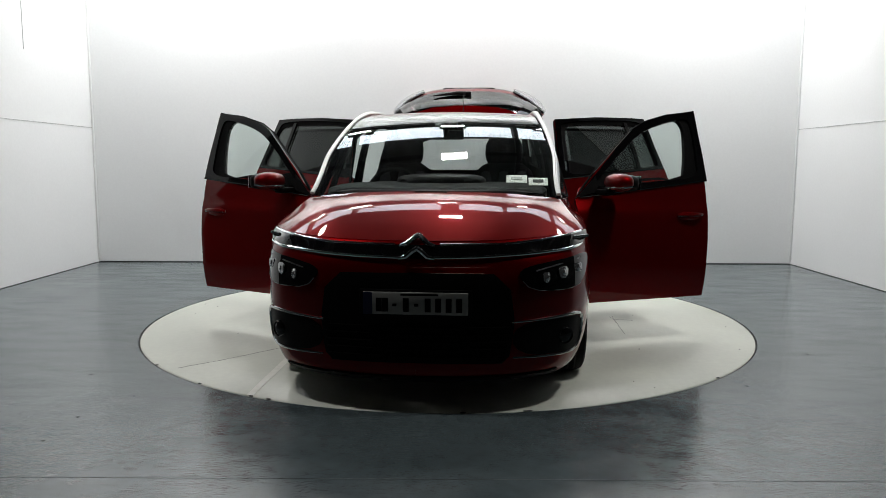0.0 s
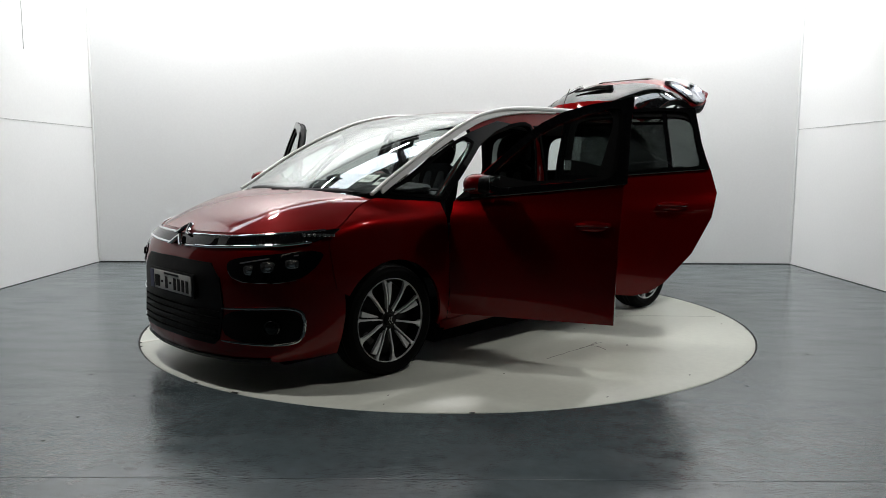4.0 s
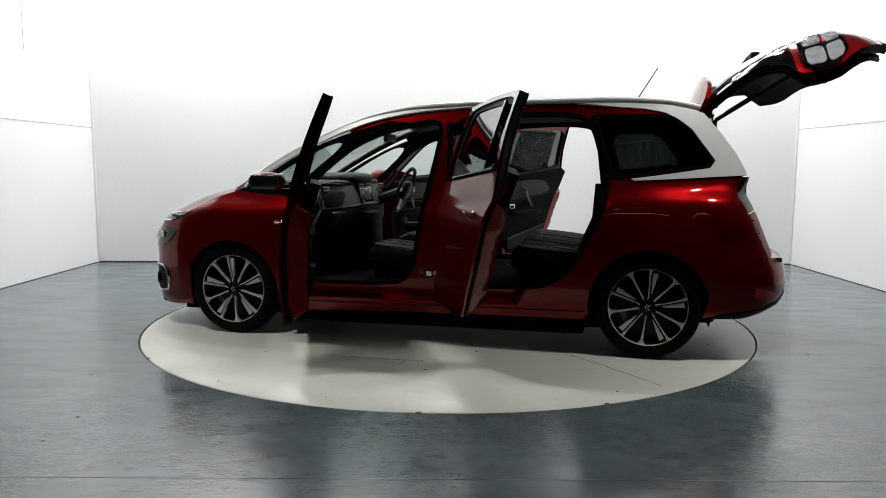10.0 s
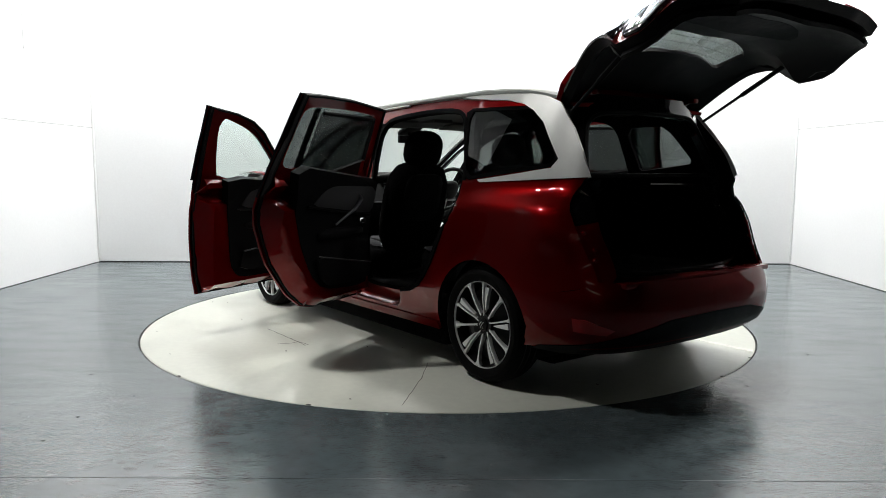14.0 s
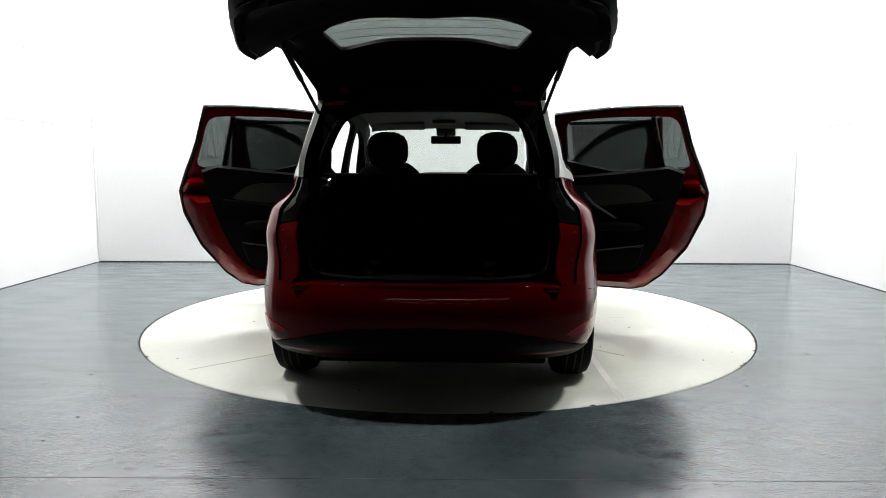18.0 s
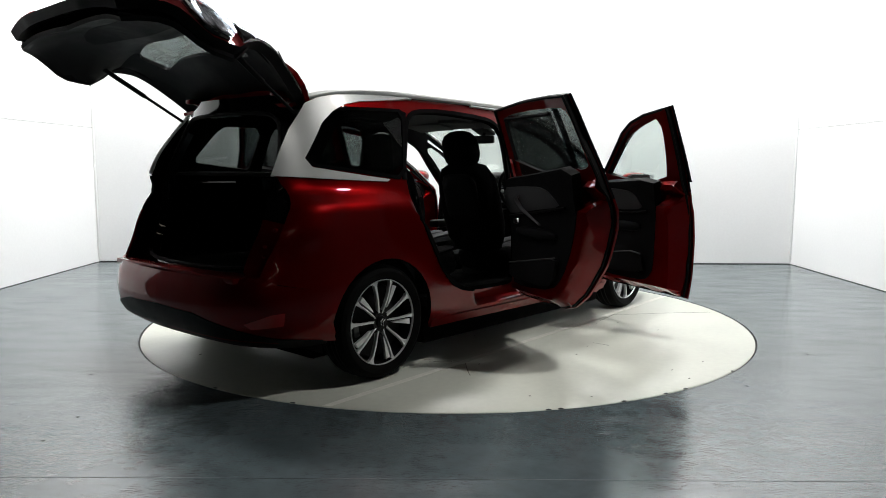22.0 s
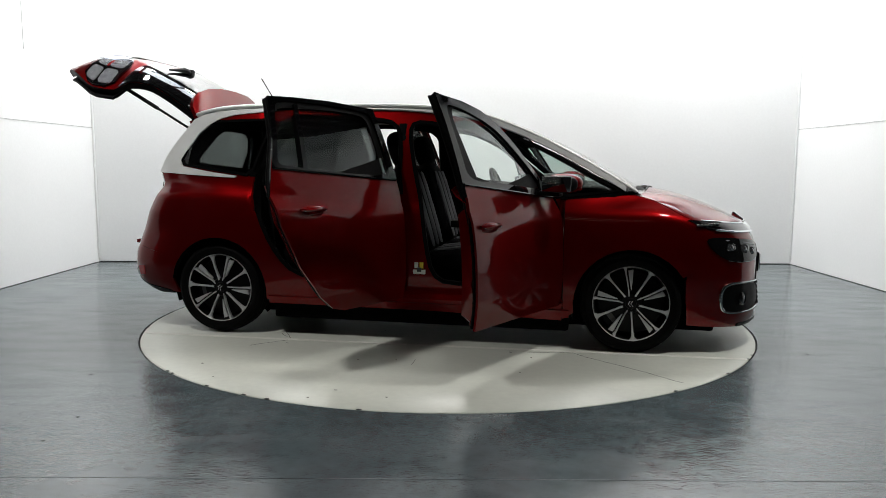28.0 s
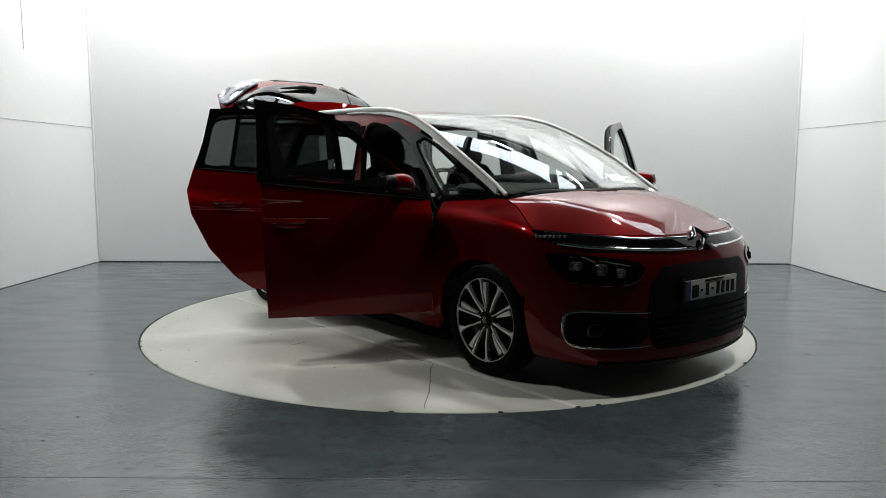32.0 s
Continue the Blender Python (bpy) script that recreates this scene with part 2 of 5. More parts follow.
def sheet(loops, fn, step=0.05, thick=0.012, lift=0.0, out=CORE, rim_slot=0):
    """A panel cut by loops (the first outside, the rest holes) in a surface fn(u, v): face slot 0, back slot 1, rim slot 0."""
    from mathutils.geometry import delaunay_2d_cdt
    loops = [dense(list(lp), step) for lp in loops]
    pts, edges = [], []
    for lp in loops:
        n = len(pts)
        pts += lp
        edges += [(n + i, n + (i + 1) % len(lp)) for i in range(len(lp))]
    a = np.array(pts)
    gx, gy = np.meshgrid(np.arange(a[:, 0].min() + step / 2, a[:, 0].max(), step), np.arange(a[:, 1].min() + step / 2, a[:, 1].max(), step))
    grid = np.stack([gx.ravel(), gy.ravel()], -1)
    if len(grid):
        grid = grid[inside(grid, loops)]
    if len(grid):
        near = np.array([((a - g) ** 2).sum(1).min() for g in grid])
        grid = grid[near > (0.45 * step) ** 2]
        pts += [tuple(g) for g in grid]
    vs, _, fs, *_ = delaunay_2d_cdt([Vector(p) for p in pts], edges, [], 0, 1e-6)
    uv = np.array([tuple(v) for v in vs])
    fs = np.array([f for f in fs if len(f) == 3])
    fs = fs[inside(uv[fs].mean(1), loops)]
    p = np.asarray(fn(uv[:, 0], uv[:, 1]), float)
    fn_ = np.cross(p[fs[:, 1]] - p[fs[:, 0]], p[fs[:, 2]] - p[fs[:, 0]])
    if (fn_ * out(p[fs].mean(1))).sum() < 0:
        fs = fs[:, ::-1]
        fn_ = -fn_
    nv = np.zeros_like(p)
    for i in range(3):
        np.add.at(nv, fs[:, i], fn_)
    nv /= np.maximum(np.linalg.norm(nv, axis=1, keepdims=True), 1e-12)
    top, low = p + nv * lift, p + nv * (lift - thick)
    n = len(p)
    faces = [tuple(f) for f in fs] + [tuple(n + i for i in reversed(f)) for f in fs.tolist()]
    count = {}
    for f in fs.tolist():
        for e in ((f[0], f[1]), (f[1], f[2]), (f[2], f[0])):
            count[e] = 1
    rim = [(b, a, a + n, b + n) for a, b in count if (b, a) not in count]
    return np.concatenate([top, low]).tolist(), faces + rim, [0] * len(fs) + [1] * len(fs) + [rim_slot] * len(rim)


def empty(name, parent=None):
    ob = new(name)
    ob.empty_display_size = 0.2
    if parent:
        ob.parent = parent
    return ob


# ---- car: form ----
def smooth(xs, ys):
    """A smooth curve through points: cubic between them, with no overshoot."""
    x, y = np.array(xs, float), np.array(ys, float)
    h = np.diff(x)
    d = np.diff(y) / h
    m = np.zeros_like(y)
    m[0], m[-1] = d[0], d[-1]
    for i in range(1, len(x) - 1):
        if d[i - 1] * d[i] > 0:
            w1, w2 = 2 * h[i] + h[i - 1], h[i] + 2 * h[i - 1]
            m[i] = (w1 + w2) / (w1 / d[i - 1] + w2 / d[i])

    def f(v):
        v = np.clip(np.asarray(v, float), x[0], x[-1])
        i = np.clip(np.searchsorted(x, v) - 1, 0, len(x) - 2)
        t = (v - x[i]) / h[i]
        return (y[i] * (1 + 2 * t) * (1 - t) ** 2 + m[i] * h[i] * t * (1 - t) ** 2
                + y[i + 1] * t * t * (3 - 2 * t) + m[i + 1] * h[i] * t * t * (t - 1))
    return f


def ease(v):
    v = np.clip(v, 0, 1)
    return v * v * (3 - 2 * v)


# Plan of the car's body at bumper height, front centre to rear centre, left half.
PLAN_X = (2.288, 2.274, 2.212, 2.08, 1.895, 1.60, 1.20, 0.60, 0.0, -0.60, -1.20, -1.60, -1.92, -2.12, -2.235, -2.29, -2.30)
PLAN_Y = (0.0, 0.30, 0.565, 0.755, 0.85, 0.897, 0.905, 0.90, 0.90, 0.90, 0.905, 0.895, 0.85, 0.765, 0.60, 0.30, 0.0)
_k = np.concatenate([[0], np.cumsum(np.hypot(np.diff(PLAN_X), np.diff(PLAN_Y)))])
_u = np.linspace(0, _k[-1], 1500)


def _through(vals):
    m = np.gradient(np.array(vals), _k)
    m[0] = m[-1] = 0 if vals is PLAN_X else m[0]
    i = np.clip(np.searchsorted(_k, _u) - 1, 0, len(_k) - 2)
    h = _k[i + 1] - _k[i]
    t = (_u - _k[i]) / h
    v = np.array(vals)
    return (v[i] * (1 + 2 * t) * (1 - t) ** 2 + m[i] * h * t * (1 - t) ** 2
            + v[i + 1] * t * t * (3 - 2 * t) + m[i + 1] * h * t * t * (t - 1))


_px, _py = _through(PLAN_X), np.maximum(_through(PLAN_Y), 0)
_arc = np.concatenate([[0], np.cumsum(np.hypot(np.diff(_px), np.diff(_py)))])
_arc = np.interp(0, -_px, _arc) - _arc
Q_FRONT, Q_REAR = _arc[0], _arc[-1]
plan_x = lambda q: np.interp(-np.asarray(q, float), -_arc, _px)
plan_y = lambda q: np.interp(-np.asarray(q, float), -_arc, _py)

nose_dx = smooth((0.1, 0.16, 0.22, 0.30, 0.45, 0.62, 0.70, 0.77, 0.83, 0.88, 0.95), (-0.10, -0.02, 0.02, 0.015, 0.0, 0.0, -0.015, -0.04, -0.085, -0.15, -0.26))
tail_dx = smooth((0.2, 0.26, 0.31, 0.38, 0.47, 0.56, 0.60, 0.64, 0.80, 0.95, 1.03, 1.13, 1.25, 1.60), (0.34, 0.14, 0.05, 0.01, 0.0, 0.01, 0.03, 0.045, 0.115, 0.175, 0.205, 0.165, 0.165, 0.165))
side_dy = smooth((0.1, 0.2, 0.26, 0.34, 0.5, 0.66, 0.82, 0.95, 1.1), (-0.12, -0.060, -0.036, -0.016, 0.0, -0.001, -0.014, -0.036, -0.075))
shoulder = smooth((-3.0, -1.5, -0.8, 0.2, 1.2, 1.5, 1.75, 2.0, 2.2, 2.5, 3.1), (1.075, 1.075, 1.02, 1.0, 1.0, 1.0, 0.975, 0.93, 0.885, 0.86, 0.86))
narrow = smooth((-3.0, -2.2, -1.97, -1.5, -1.0, 0.0, 0.5, 1.0, 1.45, 1.8, 2.2, 3.1), (0.93, 0.890, 0.850, 0.874, 0.915, 0.94, 0.935, 0.90, 0.82, 0.82, 0.86, 0.95))


def body(q, z):
    """The car's left side, wrapped round nose and tail: q runs along the plan (about x amidships), z is the height."""
    q, z = np.asarray(q, float), np.asarray(z, float)
    x0, y0 = plan_x(q), plan_y(q)
    x = x0 + nose_dx(z) * ease((x0 - 1.5) / 0.75) + tail_dx(z) * ease((-x0 - 1.2) / 0.9)
    low = y0 + side_dy(z) * np.minimum(1, y0 / 0.5)
    low = low + 0.045 * ease((-x0 - 1.75) / 0.3) * ease((z - 0.68) / 0.2) * np.minimum(1, y0 / 0.5)
    zs = shoulder(q)
    up = np.maximum(z - zs, 0)
    high = np.maximum(y0 * narrow(q) - 0.27 * up - 0.16 * up * up, 0)
    m = ease((z - zs + 0.11) / 0.13)
    return np.stack([x, low * (1 - m) + high * m, z + 0 * x], -1)


def lifted(q, z, d):
    """Points d metres proud of the body."""
    q, z = np.asarray(q, float), np.asarray(z, float)
    p = body(q, z)
    a = body(q + 0.004, z) - body(q - 0.004, z)
    b = body(q, z + 0.004) - body(q, z - 0.004)
    n = np.cross(b, a)
    n /= np.linalg.norm(n, axis=-1, keepdims=True)
    return p + n * d


def along(x, z):
    """The q at which the side passes x at the height z."""
    qs = np.linspace(-2.75, 2.75, 700)
    return float(np.interp(x, body(qs, z + 0 * qs)[:, 0], qs))


rail_z = smooth((-2.05, -1.89, -1.68, -1.49, -1.11, -0.34, 0.12, 0.43, 0.62, 0.81, 1.01, 1.20, 1.44, 1.52), (1.40, 1.475, 1.545, 1.58, 1.597, 1.592, 1.575, 1.53, 1.467, 1.386, 1.286, 1.180, 1.036, 0.987))
bonnet_z = smooth((1.30, 1.50, 1.67, 1.87, 2.05, 2.16, 2.24, 2.30), (1.10, 1.09, 1.068, 1.025, 0.96, 0.905, 0.85, 0.79))


# ---- room ----
def wall(name, cx, cy, cz, sx, sy, sz, mat):
    return tagged(link_mesh(name, box(cx, cy, cz, sx, sy, sz, 0), mat), kind="structure")


def build_room():
    d = 0.15
    floor_x0, floor_x1, floor_y0, floor_y1 = LEFT - 1.0, RIGHT + 1.0, -11.0, BACK + 0.5
    # Floor with a round hole for the turntable.
    hole = [(2.252 * math.cos(a), 2.252 * math.sin(a)) for a in np.linspace(0, 2 * math.pi, 128, endpoint=False)]
    geo = sheet([[(floor_x0, floor_y0), (floor_x1, floor_y0), (floor_x1, floor_y1), (floor_x0, floor_y1)], hole],
                lambda u, v: np.stack([u, v, 0 * u], -1), 0.6, 0.2, 0, lambda p: np.stack([0 * p[:, 0], 0 * p[:, 1], 1 + 0 * p[:, 2]], -1))
    tagged(link_mesh("floor", geo, FLOOR, sharp=20), "grey-blue glossy painted concrete floor, scuffed and worn", "floor", kind="structure")
    tagged(link_mesh("pit", box(0, 0, -0.16, 4.7, 4.7, 0.08, 0), GAP), kind="structure")
    yb, y0 = BACK, -0.9
    wall("wall_back", (LEFT + RIGHT) / 2, yb + d / 2, CEIL / 2, RIGHT - LEFT, d, CEIL, WALL)
    wall("wall_left", LEFT - d / 2, (yb + d + y0) / 2, CEIL / 2, d, yb + d - y0, CEIL, WALL)
    wall("wall_right", RIGHT + d / 2, (yb + d + y0) / 2, CEIL / 2, d, yb + d - y0, CEIL, WALL)
    # Unseen near-black walls round the camera, added to keep the car's reflections dark.
    wall("wall_left_unseen", LEFT - d / 2, (y0 - 11) / 2, CEIL / 2, d, 11 + y0, CEIL, UNSEEN_WALL)
    wall("wall_right_unseen", RIGHT + d / 2, (y0 - 11) / 2, CEIL / 2, d, 11 + y0, CEIL, UNSEEN_WALL)
    wall("wall_front_unseen", (LEFT + RIGHT) / 2, -11 - d / 2, CEIL / 2, RIGHT - LEFT + 2 * d, d, CEIL, UNSEEN_WALL)
    # Corrugated dark ceiling.
    v, f = [], []
    xs = np.arange(LEFT - 0.2, RIGHT + 0.2, 0.06)
    for x, i in zip(xs, range(len(xs))):
        z = CEIL + (0.035 if i % 4 in (1, 2) else 0.0)
        v += [(x, -11.2, z), (x, BACK + 0.2, z)]
    f = [(2 * i, 2 * i + 1, 2 * i + 3, 2 * i + 2) for i in range(len(xs) - 1)]
    n = len(v)
    v += [(p[0], p[1], CEIL + 0.12) for p in v[:n]]
    f += [tuple(i + n for i in reversed(x)) for x in f]
    tagged(link_mesh("ceiling", (v, f, None), CEILING, sharp=10), kind="structure")
    # Black strips at the foot of the walls, standing in for the shadow gap.
    for nm, g in (("shadow_gap_strip", box((LEFT + RIGHT) / 2, BACK - 0.004, 0.005, RIGHT - LEFT - 0.02, 0.012, 0.010, 0)),
                  ("shadow_gap_strip", box(LEFT + 0.004, (BACK + y0) / 2, 0.0025, 0.012, BACK - y0 - 0.04, 0.005, 0)),
                  ("shadow_gap_strip", box(RIGHT - 0.004, (BACK + y0) / 2, 0.0025, 0.012, BACK - y0 - 0.04, 0.005, 0))):
        tagged(link_mesh(nm, g, GAP), kind="structure")
    # Panel joints in the side walls, corner beads.
    for x, s in ((LEFT, 1), (RIGHT, -1)):
        g = box(x + s * 0.002, 2.25, 1.63, 0.005, 1.9, 0.005, 0)
        tagged(link_mesh("wall_joint", g, SEAM), kind="structure")
        tagged(link_mesh("corner_bead", box(x + s * 0.012, BACK - 0.012, CEIL / 2, 0.022, 0.022, CEIL - 0.1, 0.005), WALL), kind="structure")
    tagged(link_mesh("wall_joint", box(LEFT + 0.002, 1.86, 2.7, 0.006, 0.004, 0.7, 0), SEAM), kind="structure")
    # Small dark paint chips on the floor.
    for x, y, a in ((-2.03, -1.62, 0.020), (-1.75, -2.62, 0.016), (-1.75, -2.32, 0.018), (1.64, -1.78, 0.018), (-1.62, -2.0, 0.012), (2.3, -1.1, 0.014)):
        tagged(link_mesh("floor_chip", pillow(x, y, 0.001, a, a * 0.6, 0.004, pose(0, 0, 0, 0, 0, x * 90), 1), GAP), kind="structure")
    # A joint cut across the floor.
    tagged(link_mesh("floor_joint", box(0, -2.99, 0.0003, RIGHT - LEFT, 0.003, 0.0016, 0), FLOOR_CUT), kind="structure")


def build_lights():
    for kind, spots in (("wall_washer", WASH), ("flood_light", FLOOD)):
        for x, y, z, watts in spots:
            e = tagged(empty(kind), "rectangular white LED flood light hung from the ceiling, switched on", "ceiling lamp", "wall washers" if kind == "wall_washer" else "flood lights")
            e.location = (x, y, z + 0.10)
            part("housing", box(0, 0, 0, 0.42, 0.23, 0.06, 0.01), BLACK, e)
            for k in (-0.19, 0.19):
                part("hanger", box(k, 0, (CEIL - z - 0.10) / 2 + 0.01, 0.02, 0.03, CEIL - z - 0.12, 0), BLACK, e)
    # Roof light: translucent sheets between dark bars, with purlins across.
    for x in (-3.1, -1.55, 0.0, 0.95, 2.5):
        tagged(link_mesh("ceiling_beam", box(x, -3.95, 4.40, 0.07 if x else 0.30, 14.2, 0.14, 0.01), BLACK), kind="structure")
    for y in (3.08, 1.0, -1.9, -4.5, -7.0):
        tagged(link_mesh("ceiling_purlin", box((LEFT + RIGHT) / 2, y, 4.30, RIGHT - LEFT - 0.02, 0.09, 0.06, 0.01), BLACK), kind="structure")
    for a, b in ((-4.2, -3.15), (-3.05, -1.6), (-1.5, -0.16), (0.16, 0.9), (1.0, 2.45), (2.55, 4.1)):
        tagged(link_mesh("rooflight_panel", box((a + b) / 2, 2.33, CEIL - 0.02, b - a, 0.78, 0.02, 0), SKY), kind="structure")
    # Two fluorescent tubes over the dark hall behind.
    for y in (-7.6, -9.6):
        e = tagged(empty("tube_light"), "long fluorescent tube light in a black batten", "ceiling lamp", "tube lights")
        e.location = (0, y, 3.6)
        part("batten", box(0, 0, 0.04, 3.2, 0.08, 0.05, 0.01), BLACK, e)
        part("tube", tube([(-1.55, 0, 0), (1.55, 0, 0)], 0.016, 10), TUBE, e)
        for k in (-1.3, 1.3):
            part("hanger", box(k, 0, 0.48, 0.01, 0.01, 0.83, 0), BLACK, e)


build_room()
build_lights()


def build_turntable():
    t = empty("turntable")
    tagged(t, "round cream-white painted turntable with scuffs", "turntable")
    prof = [(0.0, 0.0), (0.8, 0.0), (1.6, 0.0), (2.236, 0.0), (2.24, -0.004), (2.24, -0.05)]
    g = lathe(prof, 160)
    g = [(p[0], -p[2], p[1]) for p in g[0]], g[1], None
    part("plate", g, DISC, t, sharp=50)
    rim = lathe([(2.2405, 0.001), (2.252, 0.001)], 160)
    part("rim_gap", ([(p[0], -p[2], p[1] - 0.006) for p in rim[0]], rim[1], None), GAP, t)
    # A pale painted stripe, cracks, specks and scuffs.
    up = lambda p: np.stack([0 * p[:, 0], 0 * p[:, 1], 1 + 0 * p[:, 2]], -1)
    flat = lambda u, v: np.stack([u, v, 0 * u], -1)
    stripe = [(-2.02, -0.945), (2.06, -0.84), (2.06, -0.88), (-2.0, -0.985)]
    part("painted_stripe", sheet([stripe], flat, 0.2, 0.002, 0.0015, up), SCUFF, t, "worn pale stripe")
    for pts in ([(0.70, -0.96), (0.99, -0.92), (1.12, -1.05), (1.32, -1.20), (1.65, -1.50)], [(-1.06, -0.69), (-0.91, -0.94), (-1.20, -1.24)], [(0.04, -1.28), (0.05, -1.51)], [(0.44, 1.31), (-0.05, 1.30), (-0.22, 1.27)], [(-0.05, 1.30), (-0.06, 1.36), (-0.02, 1.44)], [(-1.0, 0.90), (-1.2, 1.08), (-1.41, 1.30), (-1.6, 1.5)], [(-1.05, -0.78), (-0.92, -0.93)], [(0.08, 1.30), (-0.23, 1.31)]):
        path = [(x + random.uniform(-0.004, 0.004), y + random.uniform(-0.004, 0.004), 0.0) for x, y in dense(pts + pts[::-1][1:-1], 0.06)[:max(3, int(sum(math.hypot(b[0] - a[0], b[1] - a[1]) for a, b in zip(pts, pts[1:])) / 0.06))]]
        part("crack", tube(path, 0.0022, 5, 0.6), SCRATCH, t)
    for i in range(26):
        a, r = random.uniform(0, 6.28), 2.15 * math.sqrt(random.uniform(0.05, 1))
        part("speck", pillow(r * math.cos(a), r * math.sin(a), 0.001, random.uniform(0.008, 0.022), random.uniform(0.006, 0.014), 0.004, None, 1), SCRATCH, t)
    for i in range(18):
        a, r = random.uniform(0, 6.28), 2.236
        part("rim_chip", pillow(r * math.cos(a), r * math.sin(a), 0.0, 0.03, 0.018, 0.004, pose(0, 0, 0, 0, 0, math.degrees(a) + 90), 1), GAP, t)
    return t


TABLE = build_turntable()


# ---- car: surfaces ----
def qz(loop):
    """A loop given in (x, z) on the car's side, as (q, z)."""
    return [(along(x, z), z) for x, z in loop]


_xs = np.linspace(-2.2, 1.62, 160)
_ez = rail_z(_xs)
_ey = np.array([float(body(along(x, z), z)[1]) for x, z in zip(_xs, _ez)])


CROWN = smooth((-2.3, -1.2, -0.2, 0.4, 1.0, 1.4, 1.7), (0.02, 0.02, 0.022, 0.030, 0.046, 0.058, 0.062))


def top(x, v):
    """Windscreen and roof: x along the car, v across from edge to edge (-1 to 1)."""
    ey, ez = np.interp(x, _xs, _ey), np.interp(x, _xs, _ez)
    crown = CROWN(x)
    return np.stack([x + 0 * v, v * ey, ez + crown * (1 - v * v)], -1)


def bonnet(a, v):
    """a runs from the cowl (0) to the chrome strip (1), v across."""
    a, v = np.asarray(a, float), np.asarray(v, float)
    w = np.abs(v)
    cx, cy, cz = 1.565 - 0.115 * w ** 2, 0.735 * w, 1.060 - 0.038 * w ** 2.5
    q = Q_FRONT + (1.83 - Q_FRONT) * w
    ze = 0.845 + 0.03 * w ** 2
    e = body(q, ze)
    f = smooth((0, 0.24, 0.5, 0.75, 0.9, 1.0), (0, 0.135, 0.36, 0.65, 0.855, 1.0))(a)
    x, y, z = cx + (e[..., 0] - cx) * a, cy + (e[..., 1] - cy) * a, cz + (ze - cz) * f
    edge = body(1.45 + 0.38 * a, 1.015 - 0.14 * a ** 1.2)
    x1, y1, z1 = 1.45 + (body(1.83, 0.875)[0] - 1.45) * a, 0.735 + (body(1.83, 0.875)[1] - 0.735) * a, 1.022 + (0.875 - 1.022) * f
    k = w ** 5
    x, y, z = x + k * (edge[..., 0] - x1), y + k * (edge[..., 1] - y1), z + k * (edge[..., 2] - z1)
    crease = 0.005 * np.exp(-((w - 0.80 + 0.38 * a) / 0.14) ** 2) * np.sin(np.clip(a, 0, 1) * np.pi) ** 0.7
    return np.stack([x, np.sign(v) * y, z + crease], -1)


def arch(x0, r=0.365, z0=0.318, lo=0.14):
    """Points of a wheel arch from its front foot over the top to its rear foot."""
    return [(x0 + r * math.cos(a), z0 + r * math.sin(a)) for a in np.linspace(-0.35, math.pi + 0.35, 22) if z0 + r * math.sin(a) > lo]


CAR = empty("car")
tagged(CAR, "deep red metallic people carrier with its doors and tailgate open", "car")

FRONT_OPEN = [(0.90, 0.44), (0.94, 0.70), (0.93, 0.99), (0.72, 1.20), (0.52, 1.34), (0.33, 1.42), (0.10, 1.475), (-0.04, 1.485), (-0.065, 1.42), (-0.02, 1.18), (0.04, 0.94), (0.08, 0.66), (0.12, 0.48), (0.22, 0.415), (0.80, 0.41)]
REAR_OPEN = [(-0.16, 0.44), (-0.145, 0.95), (-0.13, 1.38), (-0.18, 1.475), (-0.30, 1.505), (-0.70, 1.525), (-0.94, 1.512), (-1.025, 1.475), (-1.065, 1.40), (-1.10, 1.28), (-1.15, 1.10), (-1.135, 0.94), (-1.05, 0.74), (-0.95, 0.57), (-0.83, 0.46), (-0.62, 0.42), (-0.24, 0.415)]
QUARTER = [(-1.08, 1.507), (-1.33, 1.502), (-1.55, 1.495), (-1.60, 1.475), (-1.665, 1.42), (-1.75, 1.296), (-1.782, 1.222), (-1.76, 1.192), (-1.49, 1.160), (-1.195, 1.122)]
FRONT_QUARTER = [(1.33, 1.045), (1.00, 1.015), (0.97, 1.03), (0.60, 1.345), (0.66, 1.375), (0.82, 1.31), (1.00, 1.215), (1.20, 1.10)]
FRONT_OPEN, REAR_OPEN = rounded(FRONT_OPEN, 0.25, 1), rounded(REAR_OPEN, 0.25, 1)
HINGE_F, HINGE_R, HINGE_T = (0.975, 0.885), (-0.075, 0.885), (-1.79, 1.50)


def frame_surface(q, z):
    """The side of the body: set back where the doors close over it."""
    p = body(q, z)
    x = p[..., 0]
    m = ease((0.985 - x) / 0.03) * ease((x + 1.19) / 0.06) * ease((z - 0.30) / 0.05)
    edge = np.where(z < 1.1, -0.64 - 0.55 * ease((z - 0.32) / 0.7), -1.19)
    m = m * ease((x - edge) / 0.06)
    p[..., 1] -= 0.065 * m * (1 - 0.85 * ease((z - 0.95) / 0.55))
    return p


